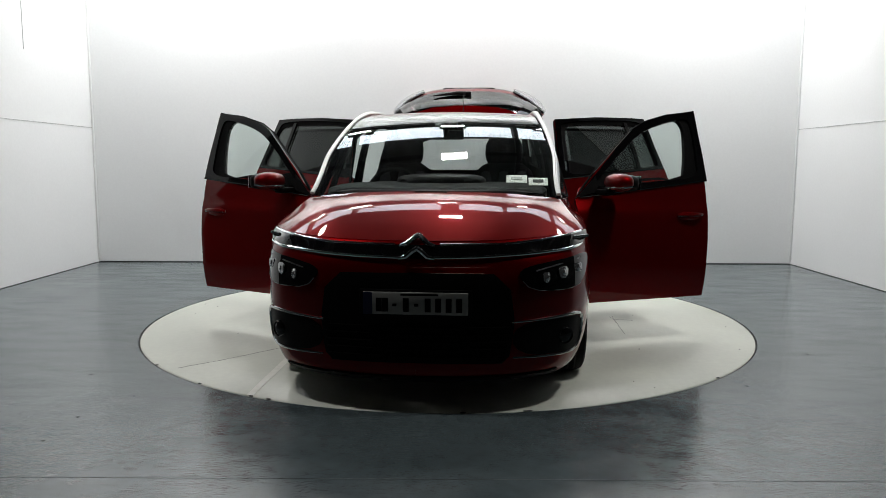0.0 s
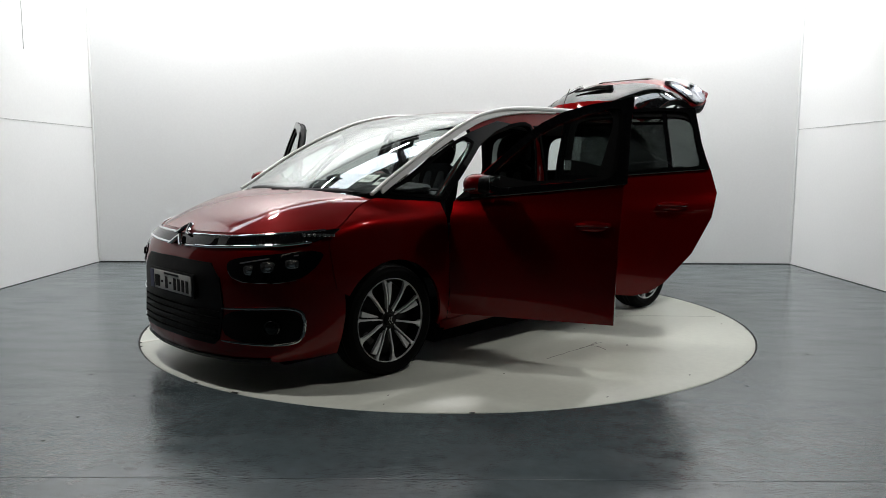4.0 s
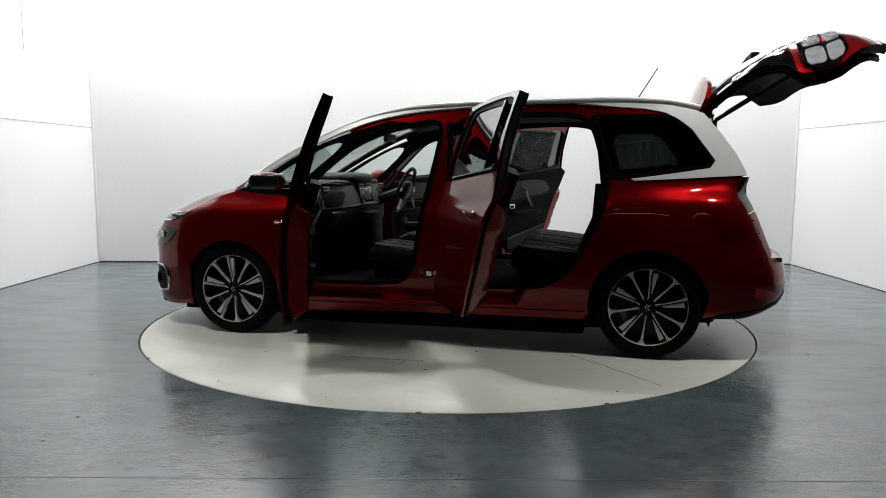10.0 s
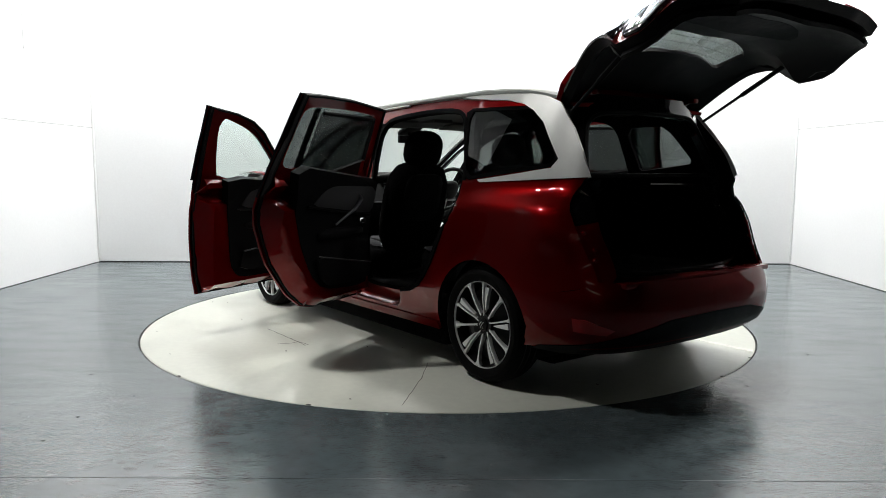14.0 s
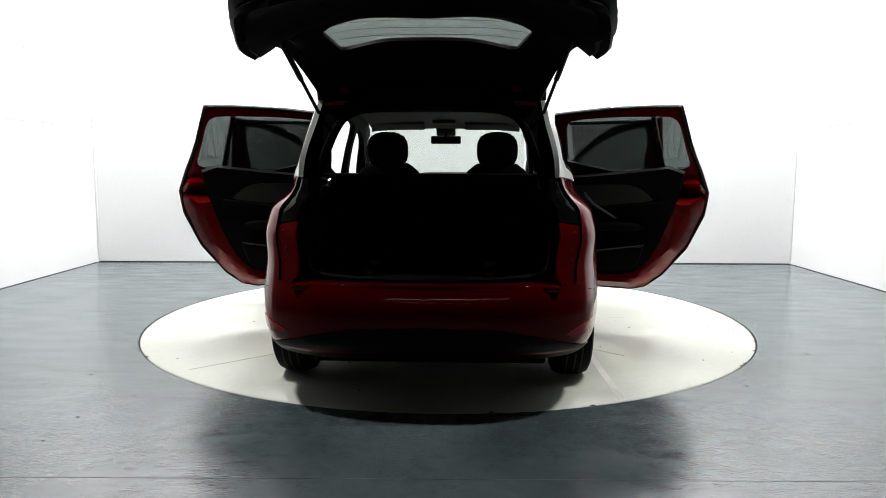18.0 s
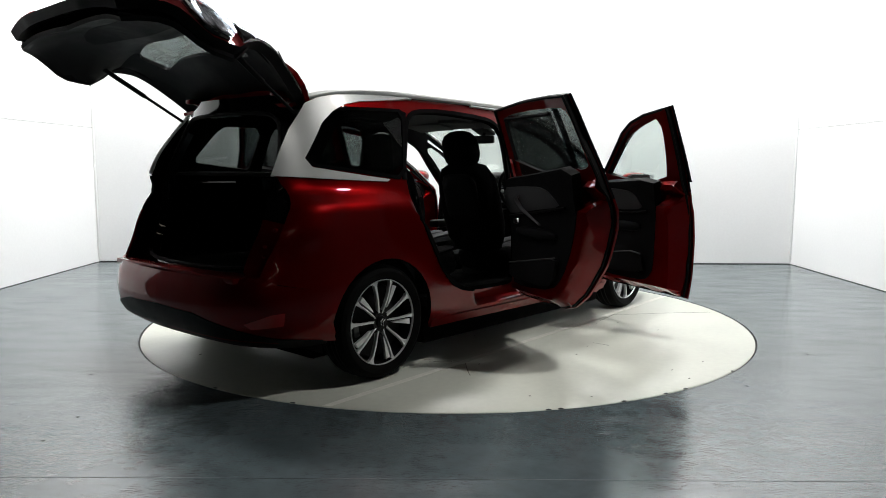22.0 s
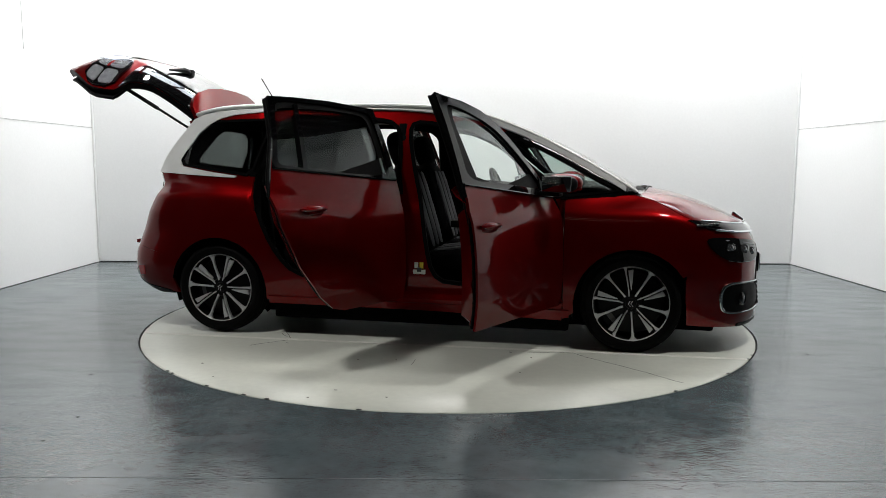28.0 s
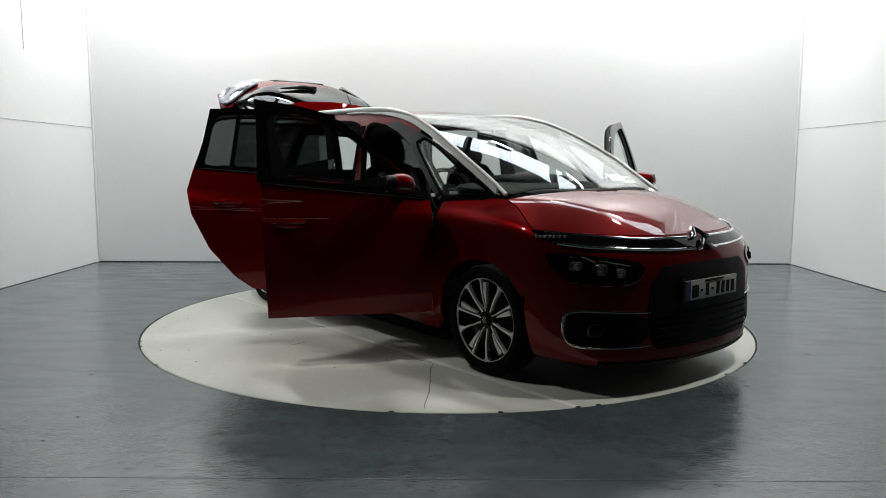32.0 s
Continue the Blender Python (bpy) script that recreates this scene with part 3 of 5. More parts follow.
def build_body():
    for s in (1, -1):
        rail = [(x, float(rail_z(x)) - 0.012) for x in np.linspace(0.60, -1.64, 26)]
        outer = [(0.985, 0.20), (0.985, 0.985), (0.72, 1.235), (0.55, 1.37)] + rail + [(-1.72, 1.49), (-1.80, 1.405), (-1.90, 1.255), (-1.975, 1.13)]
        foot = [p for p in reversed(arch(-1.42)) if p[1] > 0.20 and p[1] > 0.30 or p[0] > -1.42 and p[1] > 0.2]
        tail = [(-2.155, 1.122), (-2.150, 1.06), (-2.165, 1.0), (-2.188, 0.88), (-2.195, 0.75), (-2.208, 0.632), (-2.12, 0.60), (-1.90, 0.56), (-1.81, 0.52)]
        g = sheet([qz(outer) + tail + qz(foot), qz(FRONT_OPEN), qz(REAR_OPEN), qz(QUARTER)], frame_surface, 0.03, 0.03, 0, CORE, 1)
        part("side_panel", sided(g, s), [PAINT, LINING], CAR)
        for loop in (FRONT_OPEN, REAR_OPEN):
            part("opening_seal", sided(sheet([qz(grow(loop, 0.020)), qz(grow(loop, -0.006))], frame_surface, 0.03, 0.02, 0.008), s), LINING, CAR)
        fill = [(-1.04, 1.50), (-1.09, 1.520), (-1.205, 1.112), (-1.165, 1.108), (-1.12, 1.28), (-1.085, 1.40)]
        part("pillar_cover", sided(sheet([qz(fill)], frame_surface, 0.03, 0.012, 0.007), s), LINING, CAR)
        # Front wing, from the door to the bumper.
        wing = [(0.990, 0.21), (0.990, 0.985), (1.10, 1.0), (1.30, 1.015), (1.43, 1.02)]
        q_wing = qz(wing) + [(1.45 + 0.38 * a, 1.013 - 0.14 * a ** 1.2) for a in np.linspace(0.08, 1, 10)]
        q_wing += [(1.86, 0.80), (1.84, 0.74), (1.80, 0.55)]
        q_wing += [p for p in qz([a for a in arch(1.42) if a[1] > 0.21 and (a[0] < 1.42 or a[1] > 0.5)])]
        part("front_wing", sided(sheet([q_wing], body, 0.03, 0.02), s), [PAINT, LINING], CAR)
        # Wheel housings.
        for x0 in (1.42, -1.42):
            pts = [(0.385, 0.0), (0.39, -0.30), (0.30, -0.32), (0.0, -0.32)]
            v, f, _ = lathe(pts, 40)
            keep = [c for c in f if np.mean([v[i][2] for i in c]) > -0.12]
            g = [(p[0] + x0, p[1] + 0.79, p[2] + 0.318) for p in v], keep, None
            part("wheel_housing", sided(g, s), BLACK, CAR)
        # Sill strip, drip moulding and the black fill of the front window corner.
        sill = qz([(1.03, 0.225), (1.03, 0.275), (-1.04, 0.285), (-1.04, 0.235)])
        part("sill_trim", sided(sheet([sill], body, 0.06, 0.02, 0.008), s), PAINT, CAR)
        for loop, mat, nm in ((QUARTER, TINT, "rear_quarter_window"), (FRONT_QUARTER, GLASS, "front_quarter_window")):
            w = part(nm, sided(sheet([qz(rounded(loop, 0.12, 1))], body, 0.05, 0.005, 0.001), s), [mat, mat], CAR, "dark tinted fixed window" if mat is TINT else "clear fixed window")
            w.visible_shadow = False
            m = np.mean(loop, 0)
            inner = [(m[0] + (x - m[0]) * 0.985, m[1] + (z - m[1]) * 0.97) for x, z in loop]
            part("window_seal", sided(sheet([qz(rounded(grow(loop, 0.013), 0.12, 1)), qz(rounded(inner, 0.12, 1))], body, 0.05, 0.012, 0.007), s), LINING, w)
        pillar = [(1.40, 1.035), (1.30, 1.008), (0.99, 0.99), (0.93, 1.0), (0.52, 1.345), (0.34, 1.43), (0.16, 1.485), (0.30, 1.50), (0.60, 1.415), (0.80, 1.34), (1.0, 1.245), (1.22, 1.12)]
        part("window_surround", sided(sheet([qz(pillar), qz(rounded(FRONT_QUARTER))], body, 0.05, 0.03, 0.002), s), [BLACK_GLOSS, LINING], CAR)
        # Silver arch: pillar, rail, rear pillar and the strip under the rear window.
        path, rad = [], []
        for x in np.linspace(1.44, -1.72, 70):
            z = float(rail_z(x))
            y = float(np.interp(x, _xs, _ey))
            path.append((x, s * (y - 0.006), z + 0.006 + 0.010 * float(ease((0.6 - x) / 0.6))))
            rad.append(0.014 + 0.010 * float(ease((0.6 - x) / 0.6)))
        part("silver_rail", tube(path, rad, 12, 0.75), SILVER, CAR, "satin silver roof rail")
        xs_ = np.linspace(1.37, -0.40, 28)
        strip = [(x, float(rail_z(x)) - 0.004) for x in xs_] + [(x, float(rail_z(x)) - 0.038 + 0.026 * float(ease((0.60 - x) / 0.9))) for x in xs_[::-1]]
        part("silver_pillar", sided(sheet([qz(strip)], body, 0.03, 0.016, 0.009), s), [SILVER, LINING], CAR, "satin silver windscreen pillar")
        c_out = [(x, float(rail_z(x)) - 0.004) for x in (-0.95, -1.15, -1.35, -1.50)] + [(-1.60, 1.572), (-1.73, 1.516), (-1.84, 1.385), (-1.92, 1.27), (-1.988, 1.132), (-1.65, 1.114), (-1.32, 1.100), (-1.30, 1.112), (-1.61, 1.152), (-1.77, 1.176), (-1.80, 1.222), (-1.752, 1.288), (-1.662, 1.414), (-1.578, 1.480), (-1.495, 1.522), (-1.38, 1.547), (-1.23, 1.560)]
        part("rear_pillar", sided(sheet([qz(c_out)], body, 0.035, 0.025, 0.008), s), [SILVER, LINING], CAR, "satin silver rear pillar")
        # Inner lining of the cabin's rear side.
        lining = qz([(-1.06, 0.45), (-1.10, 1.08), (-1.96, 1.08), (-2.0, 0.62)])
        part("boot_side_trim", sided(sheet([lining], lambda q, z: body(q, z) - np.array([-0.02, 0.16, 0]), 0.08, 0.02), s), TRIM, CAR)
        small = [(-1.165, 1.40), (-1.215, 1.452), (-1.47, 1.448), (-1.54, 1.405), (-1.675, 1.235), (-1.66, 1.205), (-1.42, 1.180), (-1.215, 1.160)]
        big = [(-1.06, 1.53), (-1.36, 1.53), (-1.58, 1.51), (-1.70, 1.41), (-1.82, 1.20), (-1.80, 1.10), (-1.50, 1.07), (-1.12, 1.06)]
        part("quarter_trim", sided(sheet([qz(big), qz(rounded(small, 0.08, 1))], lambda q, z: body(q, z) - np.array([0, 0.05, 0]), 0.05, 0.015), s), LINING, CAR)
        latch = box(0.03, 0.842, 0.50, 0.03, 0.012, 0.03, 0.004)
        part("door_striker", sided(latch, s), STEEL, CAR)
    # Bonnet, windscreen, roof.
    v1 = [(0.0, -0.994), (1.0, -0.994), (1.0, 0.994), (0.0, 0.994)]
    b = part("bonnet", sheet([v1], bonnet, 0.03, 0.015), [PAINT, LINING], CAR)
    ws = [(1.50 + 0.09 * (1 - v * v) if i == 0 else 0.36, v) for i in (0, 1) for v in (np.linspace(-0.955, 0.955, 9) if i == 0 else np.linspace(0.955, -0.955, 9))]
    w = part("windscreen", sheet([ws], top, 0.03, 0.006), [GLASS, GLASS], CAR, "wide clear raked windscreen")
    w.visible_shadow = False
    band = [(0.42, -0.95), (0.42, 0.95), (0.34, 0.95), (0.34, -0.95)]
    part("header_band", sheet([band], top, 0.06, 0.012, -0.008), BLACK, w)
    roof = [(0.35, -0.96), (0.35, 0.96), (-1.80, 0.96), (-1.80, -0.96)]
    part("roof", sheet([roof], top, 0.08, 0.02), [PAINT, HEADLINER], CAR)
    lin = [(0.45, -0.92), (0.45, 0.92), (-1.77, 0.92), (-1.77, -0.92)]
    part("headliner", sheet([lin], lambda x, v: top(x, v) - np.array([0, 0, 0.045]), 0.12, 0.01), HEADLINER, CAR, "pale grey fabric headliner")
    cowl = [(1.60, -0.8), (1.60, 0.8), (1.50, 0.8), (1.50, -0.8)]
    part("cowl_panel", sheet([cowl], lambda x, v: np.stack([x - 0.10 * v * v, 0.76 * v, 1.030 - 0.020 * v * v - (x - 1.5) * 0.2], -1), 0.05, 0.02), BLACK, CAR)
    # Floor pan and underside; the low tray is added to darken the ground.
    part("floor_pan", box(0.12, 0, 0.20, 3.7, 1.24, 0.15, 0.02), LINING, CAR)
    part("under_shade_tray", box(0, 0, 0.185, 2.06, 1.62, 0.13, 0.02), LINING, CAR)
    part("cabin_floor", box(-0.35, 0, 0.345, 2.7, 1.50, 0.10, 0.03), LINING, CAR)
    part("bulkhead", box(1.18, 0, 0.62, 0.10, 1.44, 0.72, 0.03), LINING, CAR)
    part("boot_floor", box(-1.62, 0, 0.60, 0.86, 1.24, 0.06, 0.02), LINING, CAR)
    part("exhaust_box", box(-1.55, 0.1, 0.24, 0.6, 1.0, 0.12, 0.05), BLACK, CAR)
    # Antenna on the rear roof.
    part("antenna", join(tube([(-1.27, 0, 1.64), (-1.31, 0, 1.66), (-1.35, 0, 1.672)], (0.028, 0.022, 0.010), 10), tube([(-1.335, 0, 1.665), (-1.47, 0.0, 1.88)], 0.004, 6)), BLACK, CAR)


def build_front():
    half = [(Q_FRONT, 0.175), (2.4, 0.17), (2.05, 0.18), (1.765, 0.20), (1.75, 0.40), (1.755, 0.55), (1.815, 0.74), (1.845, 0.80), (1.82, 0.868), (2.2, 0.862), (2.6, 0.85), (Q_FRONT, 0.848)]
    g = sheet([half], body, 0.03, 0.02, -0.003)
    part("front_bumper", join(g, flip(g)), [PAINT, LINING], CAR)
    grille = [(Q_FRONT, 0.265), (2.47, 0.265), (2.44, 0.30), (2.44, 0.48), (2.46, 0.62), (2.54, 0.695), (Q_FRONT, 0.70)]
    g = sheet([grille], body, 0.05, 0.01, 0.003)
    gr = part("grille", join(g, flip(g)), BLACK, CAR, "black plastic grille")
    for z in (0.30, 0.335, 0.37, 0.405, 0.44):
        pts = [tuple(body(q, z) + np.array([0.008, 0, 0])) for q in np.linspace(2.46, Q_FRONT, 12)]
        part("grille_slat", tube(pts + [(p[0], -p[1], p[2]) for p in reversed(pts[:-1])], 0.006, 6, 0.7), LINING, gr)
    lip = [(Q_FRONT, 0.175), (2.12, 0.185), (2.12, 0.205), (Q_FRONT, 0.195)]
    g = sheet([lip], body, 0.06, 0.02, 0.006)
    part("front_lip", join(g, flip(g)), BLACK, CAR)
    strip = [(Q_FRONT, 0.825), (2.45, 0.828), (2.24, 0.84), (2.0, 0.858), (1.80, 0.874), (1.85, 0.845), (1.95, 0.815), (2.14, 0.795), (2.39, 0.782), (2.8, 0.768), (Q_FRONT, 0.765)]
    g = sheet([strip], body, 0.04, 0.012, 0.006)
    st = part("light_strip", join(g, flip(g)), BLACK_GLOSS, CAR, "gloss black strip between two chrome bars")
    for s in (1, -1):
        for pts in ([(2.80, 0.826), (2.45, 0.829), (2.24, 0.841), (2.0, 0.859), (1.90, 0.866)], [(2.84, 0.768), (2.6, 0.773), (2.39, 0.783), (2.14, 0.796), (1.97, 0.812)]):
            qs = np.array([(pts[i][0] + (pts[i + 1][0] - pts[i][0]) * t, pts[i][1] + (pts[i + 1][1] - pts[i][1]) * t) for i in range(len(pts) - 1) for t in np.linspace(0, 1, 7)[:-1]] + [pts[-1]])
            path = [(x, s * y, z) for x, y, z in lifted(qs[:, 0], qs[:, 1], 0.004)]
            part("chrome_bar", tube(path, 0.0075, 8), CHROME, st, "thin chrome bar")
        # Daytime lamp units inside the strip.
        for i in range(7):
            q = 2.02 - 0.028 * i
            p = lifted(q, 0.842, 0.008)
            part("lamp_cell", box(p[0], s * p[1], p[2], 0.018, 0.016, 0.014, 0.003), LAMP_CELL, st)
        lamp_loop = rounded([(2.43, 0.715), (2.25, 0.748), (1.87, 0.778), (1.91, 0.69), (2.00, 0.625), (2.12, 0.606), (2.30, 0.606), (2.39, 0.640)])
        h = part("headlight", sided(sheet([lamp_loop], body, 0.04, 0.01, 0.003), s), BLACK_GLOSS, CAR, "dark smoked headlight unit")
        for q, z_, w_, h_ in ((2.27, 0.672, 0.060, 0.050), (2.17, 0.690, 0.075, 0.058), (2.05, 0.705, 0.070, 0.046)):
            p = lifted(q, z_, 0.004)
            m = Matrix.Translation(tuple(p)) @ Vector((0.62, 0.75, 0.1)).to_track_quat("Y", "Z").to_matrix().to_4x4()
            bowl = join(pillow(0, 0, 0, w_, 0.010, h_, None, 2, 5), move(lathe([(0.0, 0.010), (0.010, 0.009), (0.017, 0.004)], 16), Matrix()))
            part("reflector", sided(move(bowl, m), s), LAMP_CELL, h)
        bar = [(2.33, 0.705), (2.20, 0.728), (2.02, 0.748)]
        part("lamp_trim", tube([(p[0], s * p[1], p[2]) for p in lifted([e[0] for e in bar], [e[1] for e in bar], 0.004)], 0.004, 6), DARK_CHROME, h)
        edge = [(2.40, 0.660), (2.37, 0.630), (2.31, 0.611), (2.20, 0.607), (2.11, 0.609), (2.02, 0.622)]
        part("chrome_edge", tube([(p[0], s * p[1], p[2]) for p in lifted([e[0] for e in edge], [e[1] for e in edge], 0.003)], 0.0022, 6), DARK_CHROME, h)
        # Lower side intake with a chrome bracket and fog lamp.
        fog = rounded([(2.45, 0.455), (2.08, 0.47), (2.0, 0.445), (1.98, 0.37), (1.995, 0.30), (2.05, 0.292), (2.42, 0.298)])
        fg = part("fog_lamp_housing", sided(sheet([fog], body, 0.04, 0.01, 0.003), s), BLACK, CAR, "black side intake with a chrome bracket")
        cl = [(2.45, 0.462), (2.30, 0.470), (2.10, 0.480), (2.02, 0.470), (1.985, 0.44), (1.972, 0.37), (1.98, 0.315), (2.01, 0.290), (2.08, 0.283), (2.25, 0.286), (2.42, 0.291)]
        for _ in range(2):
            cl = [cl[0]] + [tuple(np.array(a) * (1 - k) + np.array(b) * k) for a, b in zip(cl, cl[1:]) for k in (0.25, 0.75)] + [cl[-1]]
        ps = lifted([c[0] for c in cl], [c[1] for c in cl], 0.002)
        wd = [0.004 + 0.007 * math.sin(math.pi * i / (len(cl) - 1)) for i in range(len(cl))]
        part("chrome_bracket", tube([(p[0], s * p[1], p[2]) for p in ps], wd, 8), BRACKET, fg)
        p = body(2.14, 0.375)
        m = Matrix.Translation((p[0] + 0.004, p[1] + 0.004, p[2])) @ Vector((0.8, 0.55, 0)).to_track_quat("Y", "Z").to_matrix().to_4x4()
        part("fog_lamp", sided(move(lathe([(0.0, 0.012), (0.02, 0.011), (0.034, 0.006), (0.04, 0.010), (0.045, 0.0)], 20), m), s), BLACK_GLOSS, fg)
        # Wiper.
        a = top(np.array([1.50]), np.array([0.55 * s]))[0] + np.array([0.02, 0, 0.0])
        b = top(np.array([1.56]), np.array([-0.12 * s]))[0] + np.array([0.02, 0, 0.008])
        part("wiper", join(tube([tuple(a), tuple((a + b) / 2 + np.array([0.0, 0, 0.008])), tuple(b)], 0.009, 6), tube([tuple(a + np.array([-0.05, 0, 0.0])), tuple(b + np.array([-0.03, 0, 0.0]))], 0.006, 6)), BLACK, CAR)
    # Emblem: two plain chevrons.
    em = []
    for dz in (0.0, -0.058):
        for s in (1, -1):
            pts = [(float(body(Q_FRONT - y, z + dz)[0]) + 0.022, s * y, z + dz) for y, z in ((0.0, 0.872), (0.024, 0.856), (0.055, 0.832), (0.088, 0.826))]
            em.append(tube(pts, (0.014, 0.0135, 0.012, 0.007), 8, 1.0, (1, 0, 0)))
    part("emblem", join(*em), CHROME, CAR, "chrome double chevron emblem")
    # Number plate with plain bars.
    pl = part("number_plate", box(2.308, 0, 0.557, 0.008, 0.505, 0.108, 0.003), WHITE, CAR, "white number plate with dark bars")
    part("blue_band", box(2.313, -0.230, 0.557, 0.004, 0.044, 0.106, 0), BLUE, pl)
    part("plate_bar", box(2.3135, 0.02, 0.60, 0.003, 0.18, 0.010, 0), BLACK, pl)
    for y in (-0.175, -0.145, -0.10, -0.045, 0.005, 0.06, 0.11, 0.16, 0.21):
        part("plate_bar", box(2.3135, y, 0.550, 0.003, 0.028 if y not in (-0.10, 0.005) else 0.02, 0.066 if y not in (-0.10, 0.005) else 0.012, 0), BLACK, pl)
    part("plate_holder", box(2.297, 0, 0.557, 0.014, 0.54, 0.13, 0.004), BLACK, CAR)


def build_rear():
    half = [(Q_REAR, 0.31), (-2.5, 0.30), (-2.1, 0.29), (-1.83, 0.27), (-1.79, 0.32), (-1.80, 0.52), (-1.90, 0.56), (-2.11, 0.595), (-2.14, 0.64), (-2.3, 0.625), (Q_REAR, 0.615)]
    g = sheet([half], body, 0.04, 0.02)
    part("rear_bumper", join(g, flip(g)), [PAINT, LINING], CAR)
    apron = [(Q_REAR, 0.255), (-2.5, 0.25), (-2.1, 0.255), (-1.9, 0.265), (-1.9, 0.285), (-2.1, 0.315), (-2.4, 0.39), (-2.6, 0.43), (Q_REAR, 0.44)]
    g = sheet([apron], body, 0.05, 0.02, 0.004)
    part("rear_apron", join(g, flip(g)), BLACK, CAR, "black lower rear apron")
    # Loading sill on the bumper and the boot opening's frame.
    part("loading_sill", box(-2.10, 0, 0.612, 0.24, 1.26, 0.03, 0.01), PAINT, CAR)
    ring_o = [(-0.70, 0.60), (-0.745, 0.80), (-0.72, 1.0), (-0.66, 1.15), (-0.585, 1.36), (-0.52, 1.50), (-0.40, 1.565), (0.40, 1.565), (0.52, 1.50), (0.585, 1.36), (0.66, 1.15), (0.72, 1.0), (0.745, 0.80), (0.70, 0.60)]
    ring_i = [(-0.56, 0.64), (-0.60, 0.70), (-0.605, 0.90), (-0.585, 1.12), (-0.50, 1.38), (-0.43, 1.455), (-0.30, 1.475), (0.30, 1.475), (0.43, 1.455), (0.50, 1.38), (0.585, 1.12), (0.605, 0.90), (0.60, 0.70), (0.56, 0.64)]
    jamb = lambda y, z: np.stack([-2.13 + 0.10 * ease((z - 0.62) / 0.4) + 0.20 * ease((z - 1.0) / 0.58) + 0.22 * (np.abs(y) / 0.75) ** 3, y, z], -1)
    part("boot_jamb", sheet([ring_o, rounded(ring_i)], jamb, 0.05, 0.05), [BLACK_GLOSS, LINING], CAR)
    seal = [tuple(p) for p in jamb(np.array([c[0] for c in rounded(ring_i)]), np.array([c[1] for c in rounded(ring_i)]))]
    part("boot_seal", tube(seal + seal[:2], 0.012, 6), RUBBER, CAR)
    for s in (1, -1):
        # Lamp seats; the gloss-black upper piece stands in for shade on the red body.
        for nm, mat, seat in (("lamp_seat", PAINT, [(-2.190, 0.90), (-2.187, 0.88), (-2.194, 0.75), (-2.208, 0.632), (-2.28, 0.628), (-2.31, 0.66), (-2.32, 0.80), (-2.31, 0.92)]),
                              ("lamp_seat_shade", BLACK_GLOSS, [(-2.155, 1.122), (-2.148, 1.06), (-2.163, 1.0), (-2.188, 0.905), (-2.31, 0.925), (-2.29, 1.02), (-2.25, 1.12)])):
            ls = part(nm, sided(sheet([seat], body, 0.03, 0.012, -0.014), s), mat, CAR)
            if mat is PAINT:
                for q_, z_ in ((-2.23, 0.86), (-2.25, 0.78), (-2.23, 0.73)):
                    p = body(q_, z_)
                    part("lamp_mount", sided(pillow(p[0] + 0.022, p[1] - 0.012, z_, 0.03, 0.03, 0.024, None, 2, 2.4), s), PAINT, ls)
        refl = [(-2.05, 0.455), (-2.12, 0.45), (-2.26, 0.40), (-2.22, 0.375), (-2.06, 0.39)]
        part("rear_reflector", sided(sheet([refl], body, 0.04, 0.012, 0.005), s), RED_LENS, CAR, "dark red bumper reflector")
        part("gas_strut", join(tube([(-1.785, s * 0.580, 1.458), (-2.03, s * 0.620, 1.613)], 0.009, 8), tube([(-2.01, s * 0.617, 1.600), (-2.285, s * 0.662, 1.774)], 0.014, 8)), BLACK, CAR, "black gas strut")
        part("tailgate_hinge", box(-1.785, s * 0.44, 1.572, 0.09, 0.05, 0.03, 0.01), PAINT, CAR)


def tg(v, z):
    """The tailgate's outer skin when shut: v across (-1 to 1), z the height."""
    w = smooth((0.48, 0.57, 0.72, 0.90, 1.02, 1.15, 1.35, 1.56, 1.62), (0.56, 0.65, 0.79, 0.82, 0.79, 0.735, 0.66, 0.58, 0.56))(z)
    x = smooth((0.48, 0.57, 0.67, 0.79, 0.90, 1.02, 1.30, 1.56, 1.62), (-2.15, -2.205, -2.25, -2.28, -2.275, -2.245, -2.12, -1.955, -1.91))(z)
    wrap = smooth((0.52, 0.68, 0.90, 1.02, 1.13, 1.30, 1.6), (0.06, 0.14, 0.28, 0.26, 0.16, 0.10, 0.12))(z)
    return np.stack([x + wrap * np.abs(v) ** 3.5, v * w, z + 0 * v], -1)


